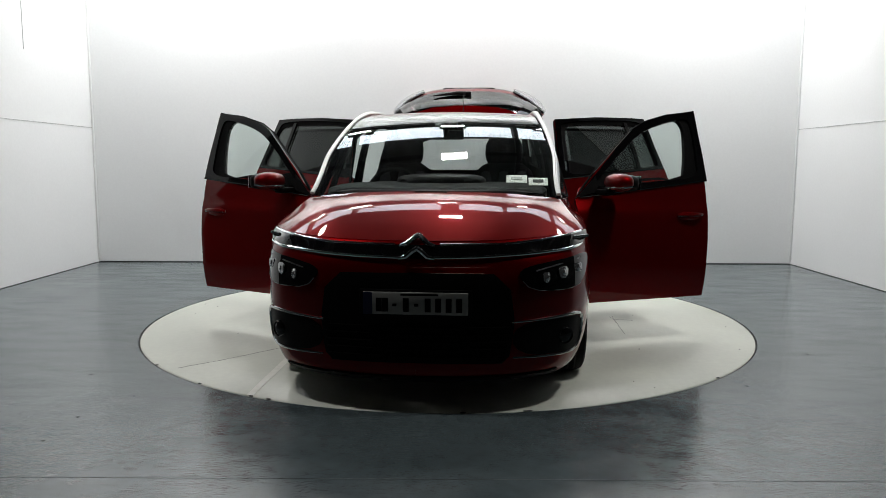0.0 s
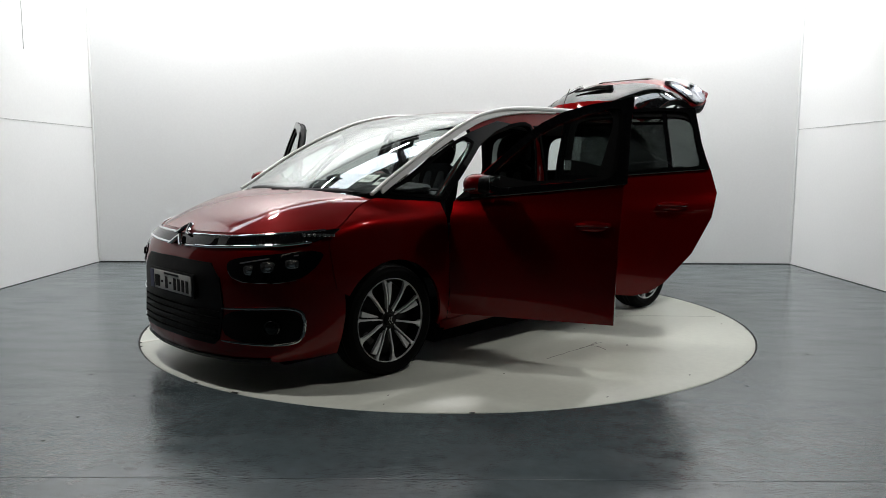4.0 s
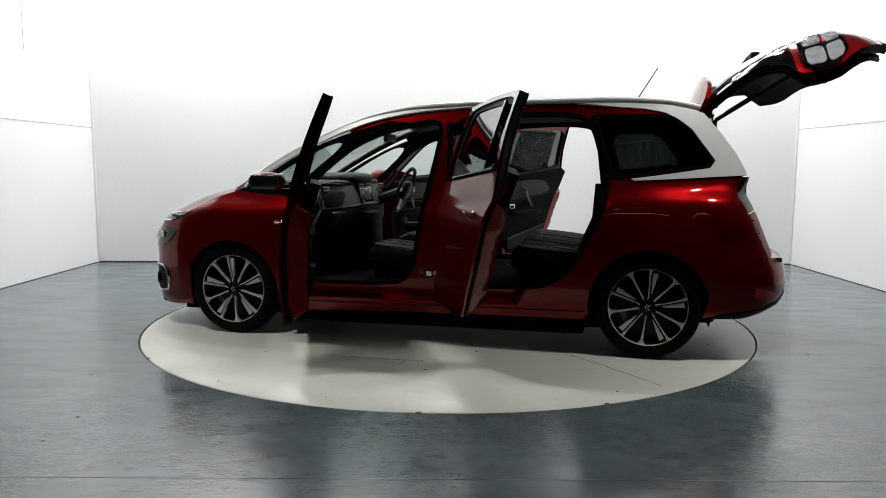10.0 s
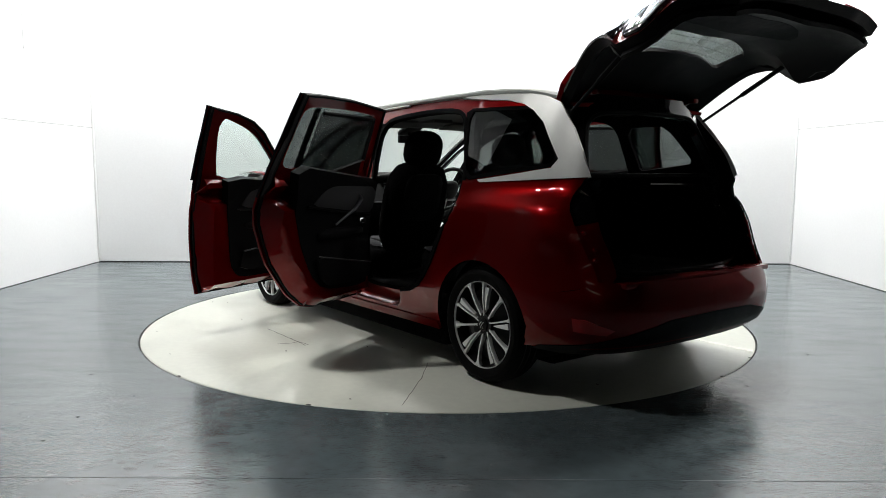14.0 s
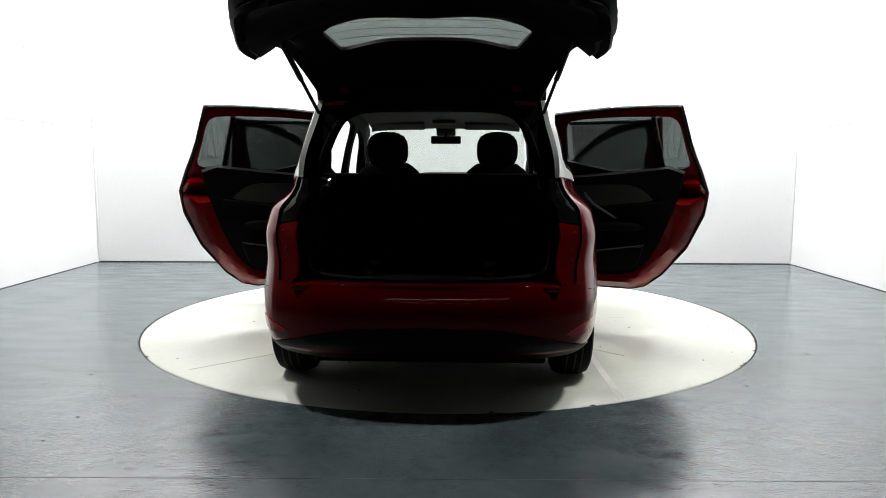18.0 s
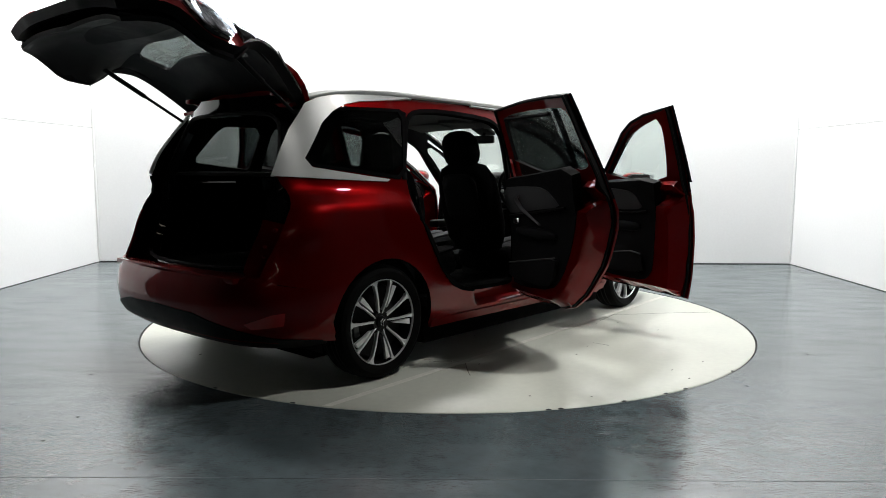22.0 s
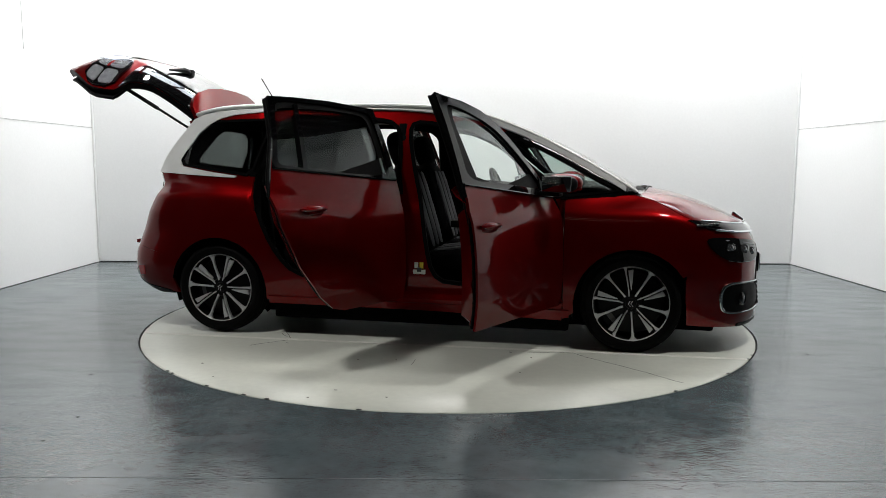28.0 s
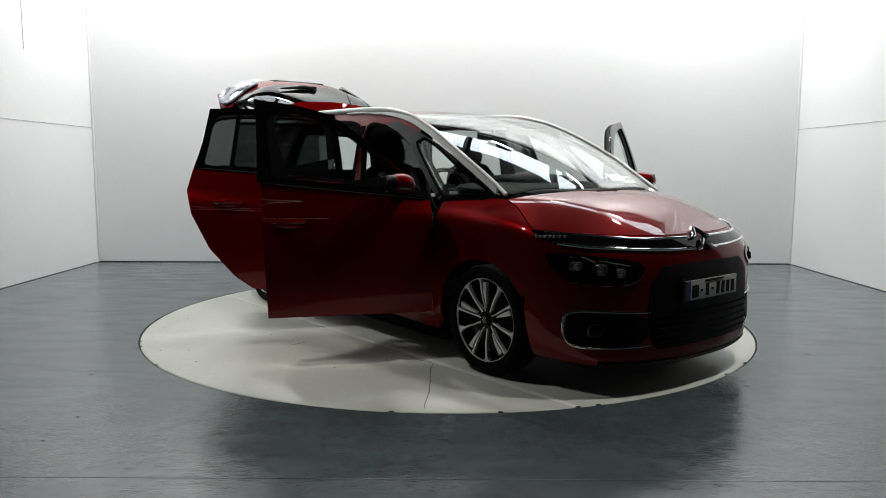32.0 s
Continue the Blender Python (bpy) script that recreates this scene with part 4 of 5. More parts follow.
def build_tailgate():
    """Built shut about its hinge, then swung up."""
    depth = lambda z: 0.065 + 0.06 * ease((1.14 - z) / 0.14)
    hx, hz = HINGE_T
    off = Matrix.Translation((-hx, 0, -hz))
    out = lambda p: np.stack([-1 + 0 * p[:, 0], p[:, 1] * 0.5, 0 * p[:, 2]], -1)
    win = [(-0.80, 1.12), (-0.84, 1.22), (-0.78, 1.44), (-0.70, 1.50), (0.70, 1.50), (0.78, 1.44), (0.84, 1.22), (0.80, 1.12), (0.4, 1.08), (-0.4, 1.08)]
    full = [(-1, 0.53), (-0.55, 0.49), (0.55, 0.49), (1, 0.53), (1, 1.58), (-1, 1.58)]
    t = part("tailgate", move(sheet([full, win], tg, 0.05, 0.05, 0, out, 1), off), [PAINT, BLACK], CAR, "raised red tailgate with black inner trim")
    gl = part("rear_window", move(sheet([[(-0.99, 1.06), (0.99, 1.06), (1.0, 1.555), (-1.0, 1.555)]], tg, 0.06, 0.005, 0.006, out), off), [TINT, TINT], t, "dark curved rear window")
    gl.visible_shadow = False
    for k in range(8):
        z_ = 1.10 + 0.045 * k
        wire = [tuple(tg(np.array([v]), np.array([z_]))[0] + np.array([0.004, 0, 0])) for v in np.linspace(-0.8, 0.8, 13)]
        part("heating_wire", move(tube(wire, 0.0012, 4), off), RUBBER, gl)
    for s in (1, -1):
        side = [(s * a, b) for a, b in ((0.82, 1.10), (0.995, 1.06), (0.995, 1.56), (0.80, 1.56), (0.86, 1.25))]
        part("window_border", move(sheet([side], tg, 0.05, 0.006, 0.010, out), off), BLACK_GLOSS, t)
        lampl = rounded([(s * a, b) for a, b in ((0.60, 0.83), (0.58, 0.98), (0.75, 1.025), (0.99, 1.01), (0.99, 0.785), (0.80, 0.78))], 0.2, 1)
        l = part("tail_lamp", move(sheet([lampl], tg, 0.04, 0.02, 0.018, out), off), BLACK_GLOSS, t, "clear and dark glossy tail lamp")
        for z0, z1 in ((0.800, 0.888), (0.902, 0.995)):
            for a, b in ((0.665, 0.80), (0.83, 0.972)):
                cell = [(s * a, z0), (s * b, z0), (s * b, z1), (s * a, z1)]
                part("lamp_chamber", move(sheet([rounded(cell, 0.16, 2)], tg, 0.03, 0.006, 0.023, out), off), TAIL_CELL, l)
        mark = [(s * 0.71, 0.889), (s * 0.80, 0.889), (s * 0.80, 0.901), (s * 0.71, 0.901)]
        part("red_lamp_bar", move(sheet([mark], tg, 0.04, 0.006, 0.026, out), off), RED_LENS, l)
        lens = part("lens", move(sheet([lampl], tg, 0.04, 0.003, 0.034, out), off), LENS, l)
        lens.visible_shadow = False
        lipl = [(s * a, b) for a, b in ((0.45, 0.50), (0.45, 0.535), (0.97, 0.575), (0.99, 0.535))]
        part("lower_lip", move(sheet([lipl], tg, 0.05, 0.02, 0.006, out), off), PAINT, t)
        inner = lambda v, z: tg(v, z) + np.stack([depth(z) - 0.02 - 0.03 * np.abs(v), 0 * v, 0 * v], -1)
        part("inner_flank", move(sheet([[(s * 0.86, 0.57), (s * 0.98, 0.60), (s * 0.98, 1.54), (s * 0.86, 1.50)]], inner, 0.06, 0.02, 0, out), off), BLACK, t)
    inner = lambda v, z: tg(v * 0.97, z) + np.stack([depth(z) - 0.03 * np.abs(v), 0 * v, 0 * v], -1)
    trim = [(-0.92, 0.57), (0.92, 0.57), (0.97, 0.90), (0.93, 1.54), (-0.93, 1.54), (-0.97, 0.90)]
    part("inner_trim", move(sheet([trim, rounded([(-0.62, 1.155), (-0.72, 1.195), (-0.665, 1.32), (-0.60, 1.325), (-0.3, 1.278), (0.0, 1.262), (0.3, 1.278), (0.60, 1.325), (0.665, 1.32), (0.72, 1.195), (0.62, 1.155), (0.3, 1.10), (-0.3, 1.10)], 0.12, 2)], inner, 0.06, 0.02, 0, out), off), BLACK, t, "black plastic inner trim")
    bowl = rounded([(-0.55, 0.78), (0.55, 0.78), (0.62, 0.98), (-0.62, 0.98)])
    part("inner_recess", move(sheet([bowl], lambda v, z: inner(v, z) + np.stack([0.012 + 0 * v, 0 * v, 0 * v], -1), 0.06, 0.01, 0, out), off), TRIM, t)
    part("tailgate_latch", move(box(-2.17, 0, 0.57, 0.05, 0.10, 0.05, 0.01), off), STEEL, t)
    # Spoiler over the rear window, with the high brake lamp.
    sp = [(-1.0, 0.0), (1.0, 0.0), (1.0, 0.35), (0.93, 0.62), (0.80, 0.82), (0.55, 0.96), (0.0, 1.0), (-0.55, 0.96), (-0.80, 0.82), (-0.93, 0.62), (-1.0, 0.35)]
    spoiler = lambda v, u: np.stack([-1.83 - 0.25 * u * (1 - 0.12 * np.abs(v) ** 2), v * 0.60, 1.628 - 0.045 * np.abs(v) ** 2.5 - 0.10 * u], -1)
    part("spoiler", move(sheet([sp], spoiler, 0.06, 0.028, 0, lambda p: np.stack([0 * p[:, 0], 0 * p[:, 1], 1 + 0 * p[:, 2]], -1)), off), [PAINT, PAINT], t, "red roof spoiler")
    part("brake_lamp", move(box(-2.070, 0, 1.512, 0.02, 0.26, 0.018, 0.004), off), RED_LENS, t)
    wp = join(tube([(-2.205, 0.0, 1.165), (-2.215, -0.10, 1.175), (-2.200, -0.24, 1.192), (-2.188, -0.36, 1.205)], (0.026, 0.022, 0.013, 0.006), 8), box(-2.205, 0.01, 1.165, 0.055, 0.06, 0.06, 0.014))
    part("rear_wiper", move(wp, off), BLACK, t)
    part("plate_recess", move(box(-2.268, 0, 0.83, 0.02, 0.56, 0.15, 0.01), off), BLACK, t)
    pl = part("rear_plate", move(box(-2.280, 0, 0.83, 0.008, 0.52, 0.11, 0.003), off), WHITE, t, "number plate with dark bars")
    t.matrix_basis = Matrix.Translation((hx, 0, hz)) @ Matrix.Rotation(radians(93.3), 4, "Y")


# ---- car: wheels ----
def build_wheel():
    """One wheel about its hub, its face towards +y."""
    w = link_mesh("wheel", lathe([(0.0, -0.02), (0.06, -0.02), (0.07, -0.04), (0.205, -0.07), (0.222, -0.12)], 40), ALLOY_DARK, CAR, "two-tone alloy wheel")
    prof = [(0.222, -0.17), (0.235, -0.19), (0.275, -0.195), (0.305, -0.180), (0.318, -0.15), (0.3215, -0.10), (0.3215, -0.06), (0.318, -0.025), (0.306, 0.002), (0.285, 0.014), (0.262, 0.012), (0.245, 0.002), (0.238, -0.012)]
    part("tyre", lathe(prof, 72), RUBBER, w, "black rubber tyre")
    grooves = [lathe([(0.3225, y - 0.004), (0.3225, y + 0.004)], 72) for y in (-0.125, -0.08, -0.045)]
    part("tread_grooves", join(*grooves), GAP, w)
    part("rim", lathe([(0.2355, -0.010), (0.2355, -0.002), (0.238, 0.002), (0.2405, 0.001), (0.2415, -0.008)], 72), ALLOY, w, "thin bright rim edge")
    part("rim_barrel", lathe([(0.224, -0.16), (0.226, -0.04), (0.2335, -0.010)], 72), ALLOY_DARK, w)
    part("brake_caliper", box(0.115, -0.085, -0.075, 0.07, 0.06, 0.09, 0.012, m=pose(0, 0, 0, 0, 35)), STEEL, w)
    part("brake_disc", lathe([(0.06, -0.075), (0.14, -0.075), (0.14, -0.09)], 40), STEEL, w)
    out = lambda p: np.stack([0 * p[:, 0], 1 + 0 * p[:, 1], 0 * p[:, 2]], -1)
    for i in range(5):
        a = 2 * math.pi * i / 5 + math.pi / 2

        def polar(r, w_, a=a):
            dish = -0.004 - 0.018 * ease((0.16 - np.asarray(r)) / 0.14)
            return np.stack([r * np.cos(a) - w_ * np.sin(a), dish, r * np.sin(a) + w_ * np.cos(a)], -1)
        bar = [(0.040, -0.004), (0.075, -0.003), (0.150, -0.009), (0.205, -0.014), (0.228, -0.010), (0.234, -0.018), (0.234, -0.034), (0.215, -0.026), (0.150, -0.017), (0.075, -0.010), (0.040, -0.012)]
        part("spoke", sheet([bar], polar, 0.03, 0.022, 0, out), [ALLOY, ALLOY_DARK], w)
        paddle = [(0.084, 0.007), (0.150, 0.001), (0.214, -0.003), (0.218, 0.029), (0.150, 0.020), (0.088, 0.011)]
        part("paddle", sheet([paddle], polar, 0.03, 0.020, -0.002, out), [ALLOY, ALLOY_DARK], w)
        b = a + math.pi / 5
        arm = lambda r, w_, b=b: polar(r, w_, b)
        thin = [(0.035, -0.007), (0.10, -0.0042), (0.185, -0.006), (0.218, -0.010), (0.235, -0.025), (0.236, 0.0), (0.235, 0.025), (0.218, 0.010), (0.185, 0.006), (0.10, 0.0042), (0.035, 0.007)]
        part("spoke", sheet([thin], arm, 0.03, 0.022, 0, out), [ALLOY, ALLOY_DARK], w)
    hub = part("hub_cap", lathe([(0.0, -0.008), (0.026, -0.008), (0.034, -0.012), (0.038, -0.025), (0.060, -0.028)], 32), ALLOY_DARK, w)
    ch = []
    for dx in (0.0, 0.016):
        ch.append(tube([(dx - 0.012, -0.006, 0.018), (dx - 0.004 - 0.012 + 0.016, -0.004, 0.0), (dx - 0.012, -0.006, -0.018)], 0.003, 5))
    part("hub_emblem", join(*ch), ALLOY, hub)
    for i in range(5):
        a = 2 * math.pi * (i + 0.5) / 5 + math.pi / 2
        part("wheel_bolt", move(lathe([(0.0, 0.004), (0.009, 0.002), (0.010, -0.012)], 10), Matrix.Translation((0.05 * math.cos(a), -0.022, 0.05 * math.sin(a)))), ALLOY_DARK, hub)
    return w


def build_wheels():
    w = build_wheel()
    w.matrix_basis = pose(1.42, 0.865, 0.316) @ Matrix.Rotation(radians(5), 4, "Y")
    for x, y, turn in ((-1.42, 0.865, -8), (1.42, -0.865, 5), (-1.42, -0.865, -22)):
        m = pose(x, y, 0.316 if x > 0 else 0.3225) @ Matrix.Rotation(0 if y > 0 else math.pi, 4, "Z") @ Matrix.Rotation(radians(turn), 4, "Y")
        copy_thing(w, m)


# ---- car: doors ----
F_DOOR = [(0.965, 0.31), (0.972, 0.70), (0.968, 0.985), (0.80, 1.163), (0.612, 1.327), (0.47, 1.445), (0.34, 1.512), (0.176, 1.554), (-0.008, 1.576), (-0.064, 1.586), (-0.055, 1.42), (-0.042, 1.18), (-0.036, 1.0), (-0.026, 0.70), (-0.010, 0.31)]
F_WIN = [(0.86, 1.048), (0.70, 1.195), (0.58, 1.300), (0.45, 1.400), (0.33, 1.457), (0.18, 1.502), (0.05, 1.528), (-0.005, 1.520), (-0.008, 1.40), (0.002, 1.25), (0.01, 1.12), (0.30, 1.105), (0.64, 1.072)]
R_DOOR = [(-0.055, 0.31), (-0.055, 1.0), (-0.07, 1.25), (-0.105, 1.565), (-0.50, 1.592), (-0.80, 1.594), (-0.985, 1.588), (-1.03, 1.35), (-1.10, 1.16), (-1.14, 1.02), (-1.11, 0.86), (-0.995, 0.62), (-0.83, 0.42), (-0.72, 0.335), (-0.62, 0.31)]
R_WIN = [(-0.115, 1.12), (-0.125, 1.25), (-0.140, 1.50), (-0.175, 1.545), (-0.55, 1.571), (-0.91, 1.571), (-0.962, 1.525), (-1.008, 1.32), (-1.045, 1.205), (-0.98, 1.188), (-0.50, 1.145)]


def build_door(kind, s):
    front = kind == "front"
    outline, win, hinge = (F_DOOR, F_WIN, HINGE_F) if front else (R_DOOR, R_WIN, HINGE_R)
    off = Matrix.Translation((-hinge[0], -hinge[1], 0))
    put = lambda g: sided(move(g, off), s)
    # Skin with a window hole; the rim is black.
    v, f, k = sheet([qz(outline), qz(rounded(win))], body, 0.035, 0.014, 0, CORE, 2)
    skin_geo = v, f, [2 if i == 2 and np.mean([v[j][2] for j in c]) > 1.03 else min(i, 1) for c, i in zip(f, k)]
    d = part(kind + "_door", put(skin_geo), [PAINT, PAINT, BLACK_GLOSS], CAR)
    tint = GLASS if front else TINT
    w = part("window_glass", put(sheet([qz(rounded(win))], body, 0.06, 0.004, -0.018)), [tint, tint], d)
    w.visible_shadow = False
    if front:
        ring = [(0.952, 1.003)] + [(x, z + 0.002) for x, z in outline if z > 1.19] + [(-0.057, 1.103)]
    else:
        ring = [(-0.060, 1.098), (-0.072, 1.25), (-0.107, 1.567), (-0.50, 1.594), (-0.80, 1.596), (-0.985, 1.59), (-1.035, 1.35), (-1.088, 1.178)]
    part("window_frame", put(sheet([qz(ring), qz(rounded(win))], body, 0.05, 0.012, 0.004)), BLACK_GLOSS, d, "black window frame")
    # Chrome waist strip.
    a, b = (ring[0], ring[-1])
    xs_ = np.linspace(a[0] - 0.02, b[0] + 0.006, 14)
    zs_ = np.linspace(a[1], b[1], 14)
    pts = [tuple(body(along(x, z), z) + np.array([0, 0.008, 0])) for x, z in zip(xs_, zs_)]
    part("waist_strip", put(tube(pts, 0.006, 6)), BLACK_GLOSS, d)
    # Handle in a shallow cup.
    hx, hz_ = (0.12, 0.865) if front else (-0.86, 0.93)
    y = float(body(along(hx, hz_), hz_)[1])
    part("handle_cup", put(pillow(hx, y - 0.004, hz_, 0.17, 0.03, 0.06, n=2)), PAINT, d)
    part("door_handle", put(tube([(hx + 0.095, y + 0.004, hz_ + 0.008), (hx + 0.06, y + 0.026, hz_ + 0.012), (hx - 0.05, y + 0.030, hz_ + 0.012), (hx - 0.10, y + 0.008, hz_ + 0.010)], (0.010, 0.013, 0.014, 0.010), 8)), PAINT, d, "red handle with a chrome edge")
    part("handle_strip", put(tube([(hx + 0.085, y + 0.022, hz_ + 0.002), (hx - 0.09, y + 0.026, hz_ + 0.002)], 0.0022, 6)), DARK_CHROME, d)
    # Inner side: deep red shell, trim card, grey pad, pull, lever, arm rest, pocket.
    if front:
        card = [(0.86, 0.44), (0.90, 0.70), (0.88, 1.0), (0.80, 1.075), (0.12, 1.115), (0.15, 0.98), (0.19, 0.72), (0.20, 0.50), (0.25, 0.42), (0.34, 0.40), (0.72, 0.40)]
        pad = [(0.285, 0.905), (0.31, 0.97), (0.35, 1.012), (0.44, 1.035), (0.82, 1.050), (0.875, 0.97), (0.87, 0.90), (0.55, 0.888)]
        pull = [(0.665, 1.0), (0.69, 0.96), (0.69, 0.90), (0.61, 0.81)]
        knob, pocket = (0.79, 0.835), [(0.80, 0.43), (0.82, 0.545), (0.41, 0.60), (0.30, 0.59), (0.26, 0.46)]
        swoop = [(0.83, 0.875), (0.5, 0.868), (0.24, 0.892)]
    else:
        card = [(-0.14, 0.43), (-0.12, 1.0), (-0.12, 1.105), (-0.5, 1.135), (-1.015, 1.19), (-0.955, 0.96), (-0.86, 0.72), (-0.77, 0.54), (-0.65, 0.44), (-0.3, 0.41)]
        pad = [(-0.125, 0.885), (-0.125, 1.054), (-0.4, 1.067), (-0.614, 1.069), (-0.70, 1.05), (-0.76, 1.01), (-0.81, 0.957), (-0.507, 0.925), (-0.279, 0.896)]
        pull = [(-0.325, 1.006), (-0.345, 0.985), (-0.396, 0.925), (-0.545, 0.83)]
        knob, pocket = (-0.23, 0.838), [(-0.15, 0.46), (-0.15, 0.555), (-0.74, 0.65), (-0.70, 0.52), (-0.62, 0.455)]
        swoop = [(-0.14, 0.868), (-0.5, 0.908), (-0.86, 0.955)]
    out_in = lambda p: np.stack([0 * p[:, 0], -1 + 0 * p[:, 1], 0 * p[:, 2]], -1)
    lowline = dense([p for p in outline if p[1] < 1.05], 0.04)
    edge = np.array(qz(lowline))

    def inset(k):
        return lambda q, z: body(q, z) - np.array([0, k, 0])

    def shell(q, z):
        """The inner skin, deep behind the card and shallow at the rim."""
        d = np.min(np.hypot(q[:, None] - edge[None, :, 0], z[:, None] - edge[None, :, 1]), 1)
        p = body(q, z)
        p[:, 1] -= 0.017 + (0.029 + 0.110 * ease((1.13 - z) / 0.10)) * ease(d / 0.085 + 0.05)
        return p
    skin = [(0.953, 0.325), (0.960, 0.70), (0.955, 0.98), (0.86, 1.055), (0.0, 1.105), (-0.036, 1.0), (-0.016, 0.70), (0.014, 0.325)] if front else [(-0.075, 0.325), (-0.08, 1.10), (-0.15, 1.11), (-1.03, 1.175), (-1.065, 1.13)] + [(x + 0.014, max(z, 0.325)) for x, z in R_DOOR[9:]]
    part("inner_shell", put(sheet([qz(skin), qz(rounded(card, 0.2, 1))], shell, 0.035, 0.004, 0, out_in)), PAINT, d)
    if front:
        inwin = [(0.86, 1.05), (0.80, 1.10), (0.53, 1.355), (0.39, 1.452), (0.25, 1.495), (0.118, 1.515), (0.07, 1.50), (0.045, 1.44), (0.086, 1.232), (0.125, 1.105)]
    else:
        inwin = [(-0.165, 1.095), (-0.17, 1.25), (-0.183, 1.471), (-0.24, 1.512), (-0.504, 1.525), (-0.90, 1.520), (-0.965, 1.483), (-0.995, 1.33), (-1.03, 1.20), (-0.98, 1.175)]
    upper = [(x, z) for x, z in grow(outline, -0.012) if z > 1.0]
    part("inner_frame", put(sheet([qz(upper), qz(rounded(inwin, 0.2, 1))], inset(0.047), 0.04, 0.032, 0, out_in, 1)), [PAINT, BLACK], d)
    part("trim_card", put(sheet([qz(rounded(card, 0.2, 1))], inset(0.152), 0.06, 0.06, 0.008, out_in)), TRIM, d, "black door trim card")
    part("trim_pad", put(sheet([qz(rounded(pad, 0.2, 1))], inset(0.162), 0.04, 0.02, 0.004, out_in)), GREY_TRIM, d, "grey padded trim insert")
    sw = [tuple(body(along(x, z), z) - np.array([0, 0.170, 0])) for x, z in swoop]
    part("trim_edge", put(tube(sw, 0.008, 6)), BLACK, d)
    pp = [tuple(body(along(x, z), z) - np.array([0, k, 0])) for (x, z), k in zip(pull, (0.169, 0.199, 0.204, 0.174))]
    part("pull_handle", put(tube(pp, (0.009, 0.011, 0.011, 0.007), 8)), DARK_CHROME, d, "dark silver pull handle")
    kp = body(along(*knob), knob[1]) - np.array([0, 0.168, 0])
    lv = part("release_lever", put(box(kp[0], kp[1], kp[2], 0.080, 0.012, 0.040, 0.006)), CHROME, d, "chrome release lever")
    part("lever_cup", put(box(kp[0] + 0.004, kp[1] - 0.006, kp[2] - 0.002, 0.056, 0.006, 0.024, 0.003)), BLACK, lv)
    part("arm_rest", put(pillow((pad[0][0] + pad[6][0]) / 2, kp[1] + 0.014, 0.775, 0.50, 0.07, 0.07, n=3)), TRIM, d)
    part("door_pocket", put(sheet([qz(rounded(pocket, 0.15, 1))], inset(0.189), 0.06, 0.02, 0, out_in)), BLACK, d)
    pk = [tuple(body(along(x, z), z) - np.array([0, 0.192, 0])) for x, z in ((pocket[1], pocket[2]) if not front else (pocket[1], pocket[2], pocket[3]))]
    part("pocket_lip", put(tube(pk, 0.006, 6)), GREY_TRIM, d)
    ring2 = [tuple(body(along(x, z), z) - np.array([0, 0.052 if z > 1.03 else 0.034, 0])) for x, z in [(c[0] * 0.965 + 0.035 * np.mean([o[0] for o in outline]), c[1] * 0.975 + 0.025 * 0.9) for c in dense(outline, 0.08)]]
    part("door_seal", put(tube(ring2 + ring2[:1], 0.009, 6)), RUBBER, d)
    part("hinge_arm", put(box(hinge[0] - 0.01, hinge[1] - 0.05, 0.62, 0.05, 0.06, 0.05, 0.008)), PAINT, d)
    if front:
        # Mirror on a short arm.
        mir = part("door_mirror", put(pillow(0.752, 1.000, 1.100, 0.158, 0.238, 0.118, n=3, power=2.3)), PAINT, d, "red mirror housing with a clear indicator")
        part("mirror_back", put(pillow(0.700, 1.000, 1.096, 0.088, 0.222, 0.104, n=3, power=3)), BLACK, mir)
        part("mirror_glass", put(box(0.656, 1.000, 1.096, 0.006, 0.19, 0.088, 0.003)), CHROME, mir)
        part("mirror_arm", put(box(0.79, 0.895, 1.035, 0.06, 0.14, 0.035, 0.012)), BLACK, mir)
        part("indicator", put(tube([(0.800, 0.915, 1.062), (0.822, 0.970, 1.064), (0.818, 1.040, 1.066), (0.780, 1.100, 1.070), (0.730, 1.118, 1.076)], (0.006, 0.010, 0.011, 0.010, 0.005), 8)), LAMP_CELL, mir)
        tri = [(0.955, 1.0), (0.80, 1.135), (0.80, 1.035)]
        part("mirror_corner", put(sheet([qz(tri)], body, 0.05, 0.02, 0.008)), BLACK, d)
        sp = body(along(0.74, 0.66), 0.66) - np.array([0, 0.179, 0])
        part("speaker_grille", put(move(lathe([(0, 0.0), (0.06, 0.004), (0.075, 0.012)], 24), Matrix.Translation(sp))), BLACK, d)
    else:
        bar = [(-0.83, 1.152), (-0.86, 1.154), (-0.80, 1.555), (-0.77, 1.555)]
        part("window_divider", put(sheet([qz(bar)], body, 0.06, 0.02, 0.004)), BLACK_GLOSS, d)
        blind = [tuple(body(along(x, 1.49), 1.49) - np.array([0, 0.05, 0])) for x in (-0.22, -0.5, -0.78)]
        mesh = [(-0.22, 1.115), (-0.23, 1.49), (-0.80, 1.49), (-0.84, 1.165), (-0.50, 1.135)]
        bl = part("sun_blind", put(sheet([qz(mesh)], inset(0.052), 0.06, 0.002, 0, out_in)), MESH, d, "dark mesh sun blind drawn over the window")
        part("sun_blind_bar", put(tube(blind, 0.012, 6)), TRIM, d)
    ang = {("front", 1): -66.2, ("front", -1): 65.0, ("rear", 1): -62.7, ("rear", -1): 64}[kind, s]
    d.matrix_basis = Matrix.Translation((hinge[0], s * hinge[1], 0)) @ Matrix.Rotation(radians(ang), 4, "Z")
    return d


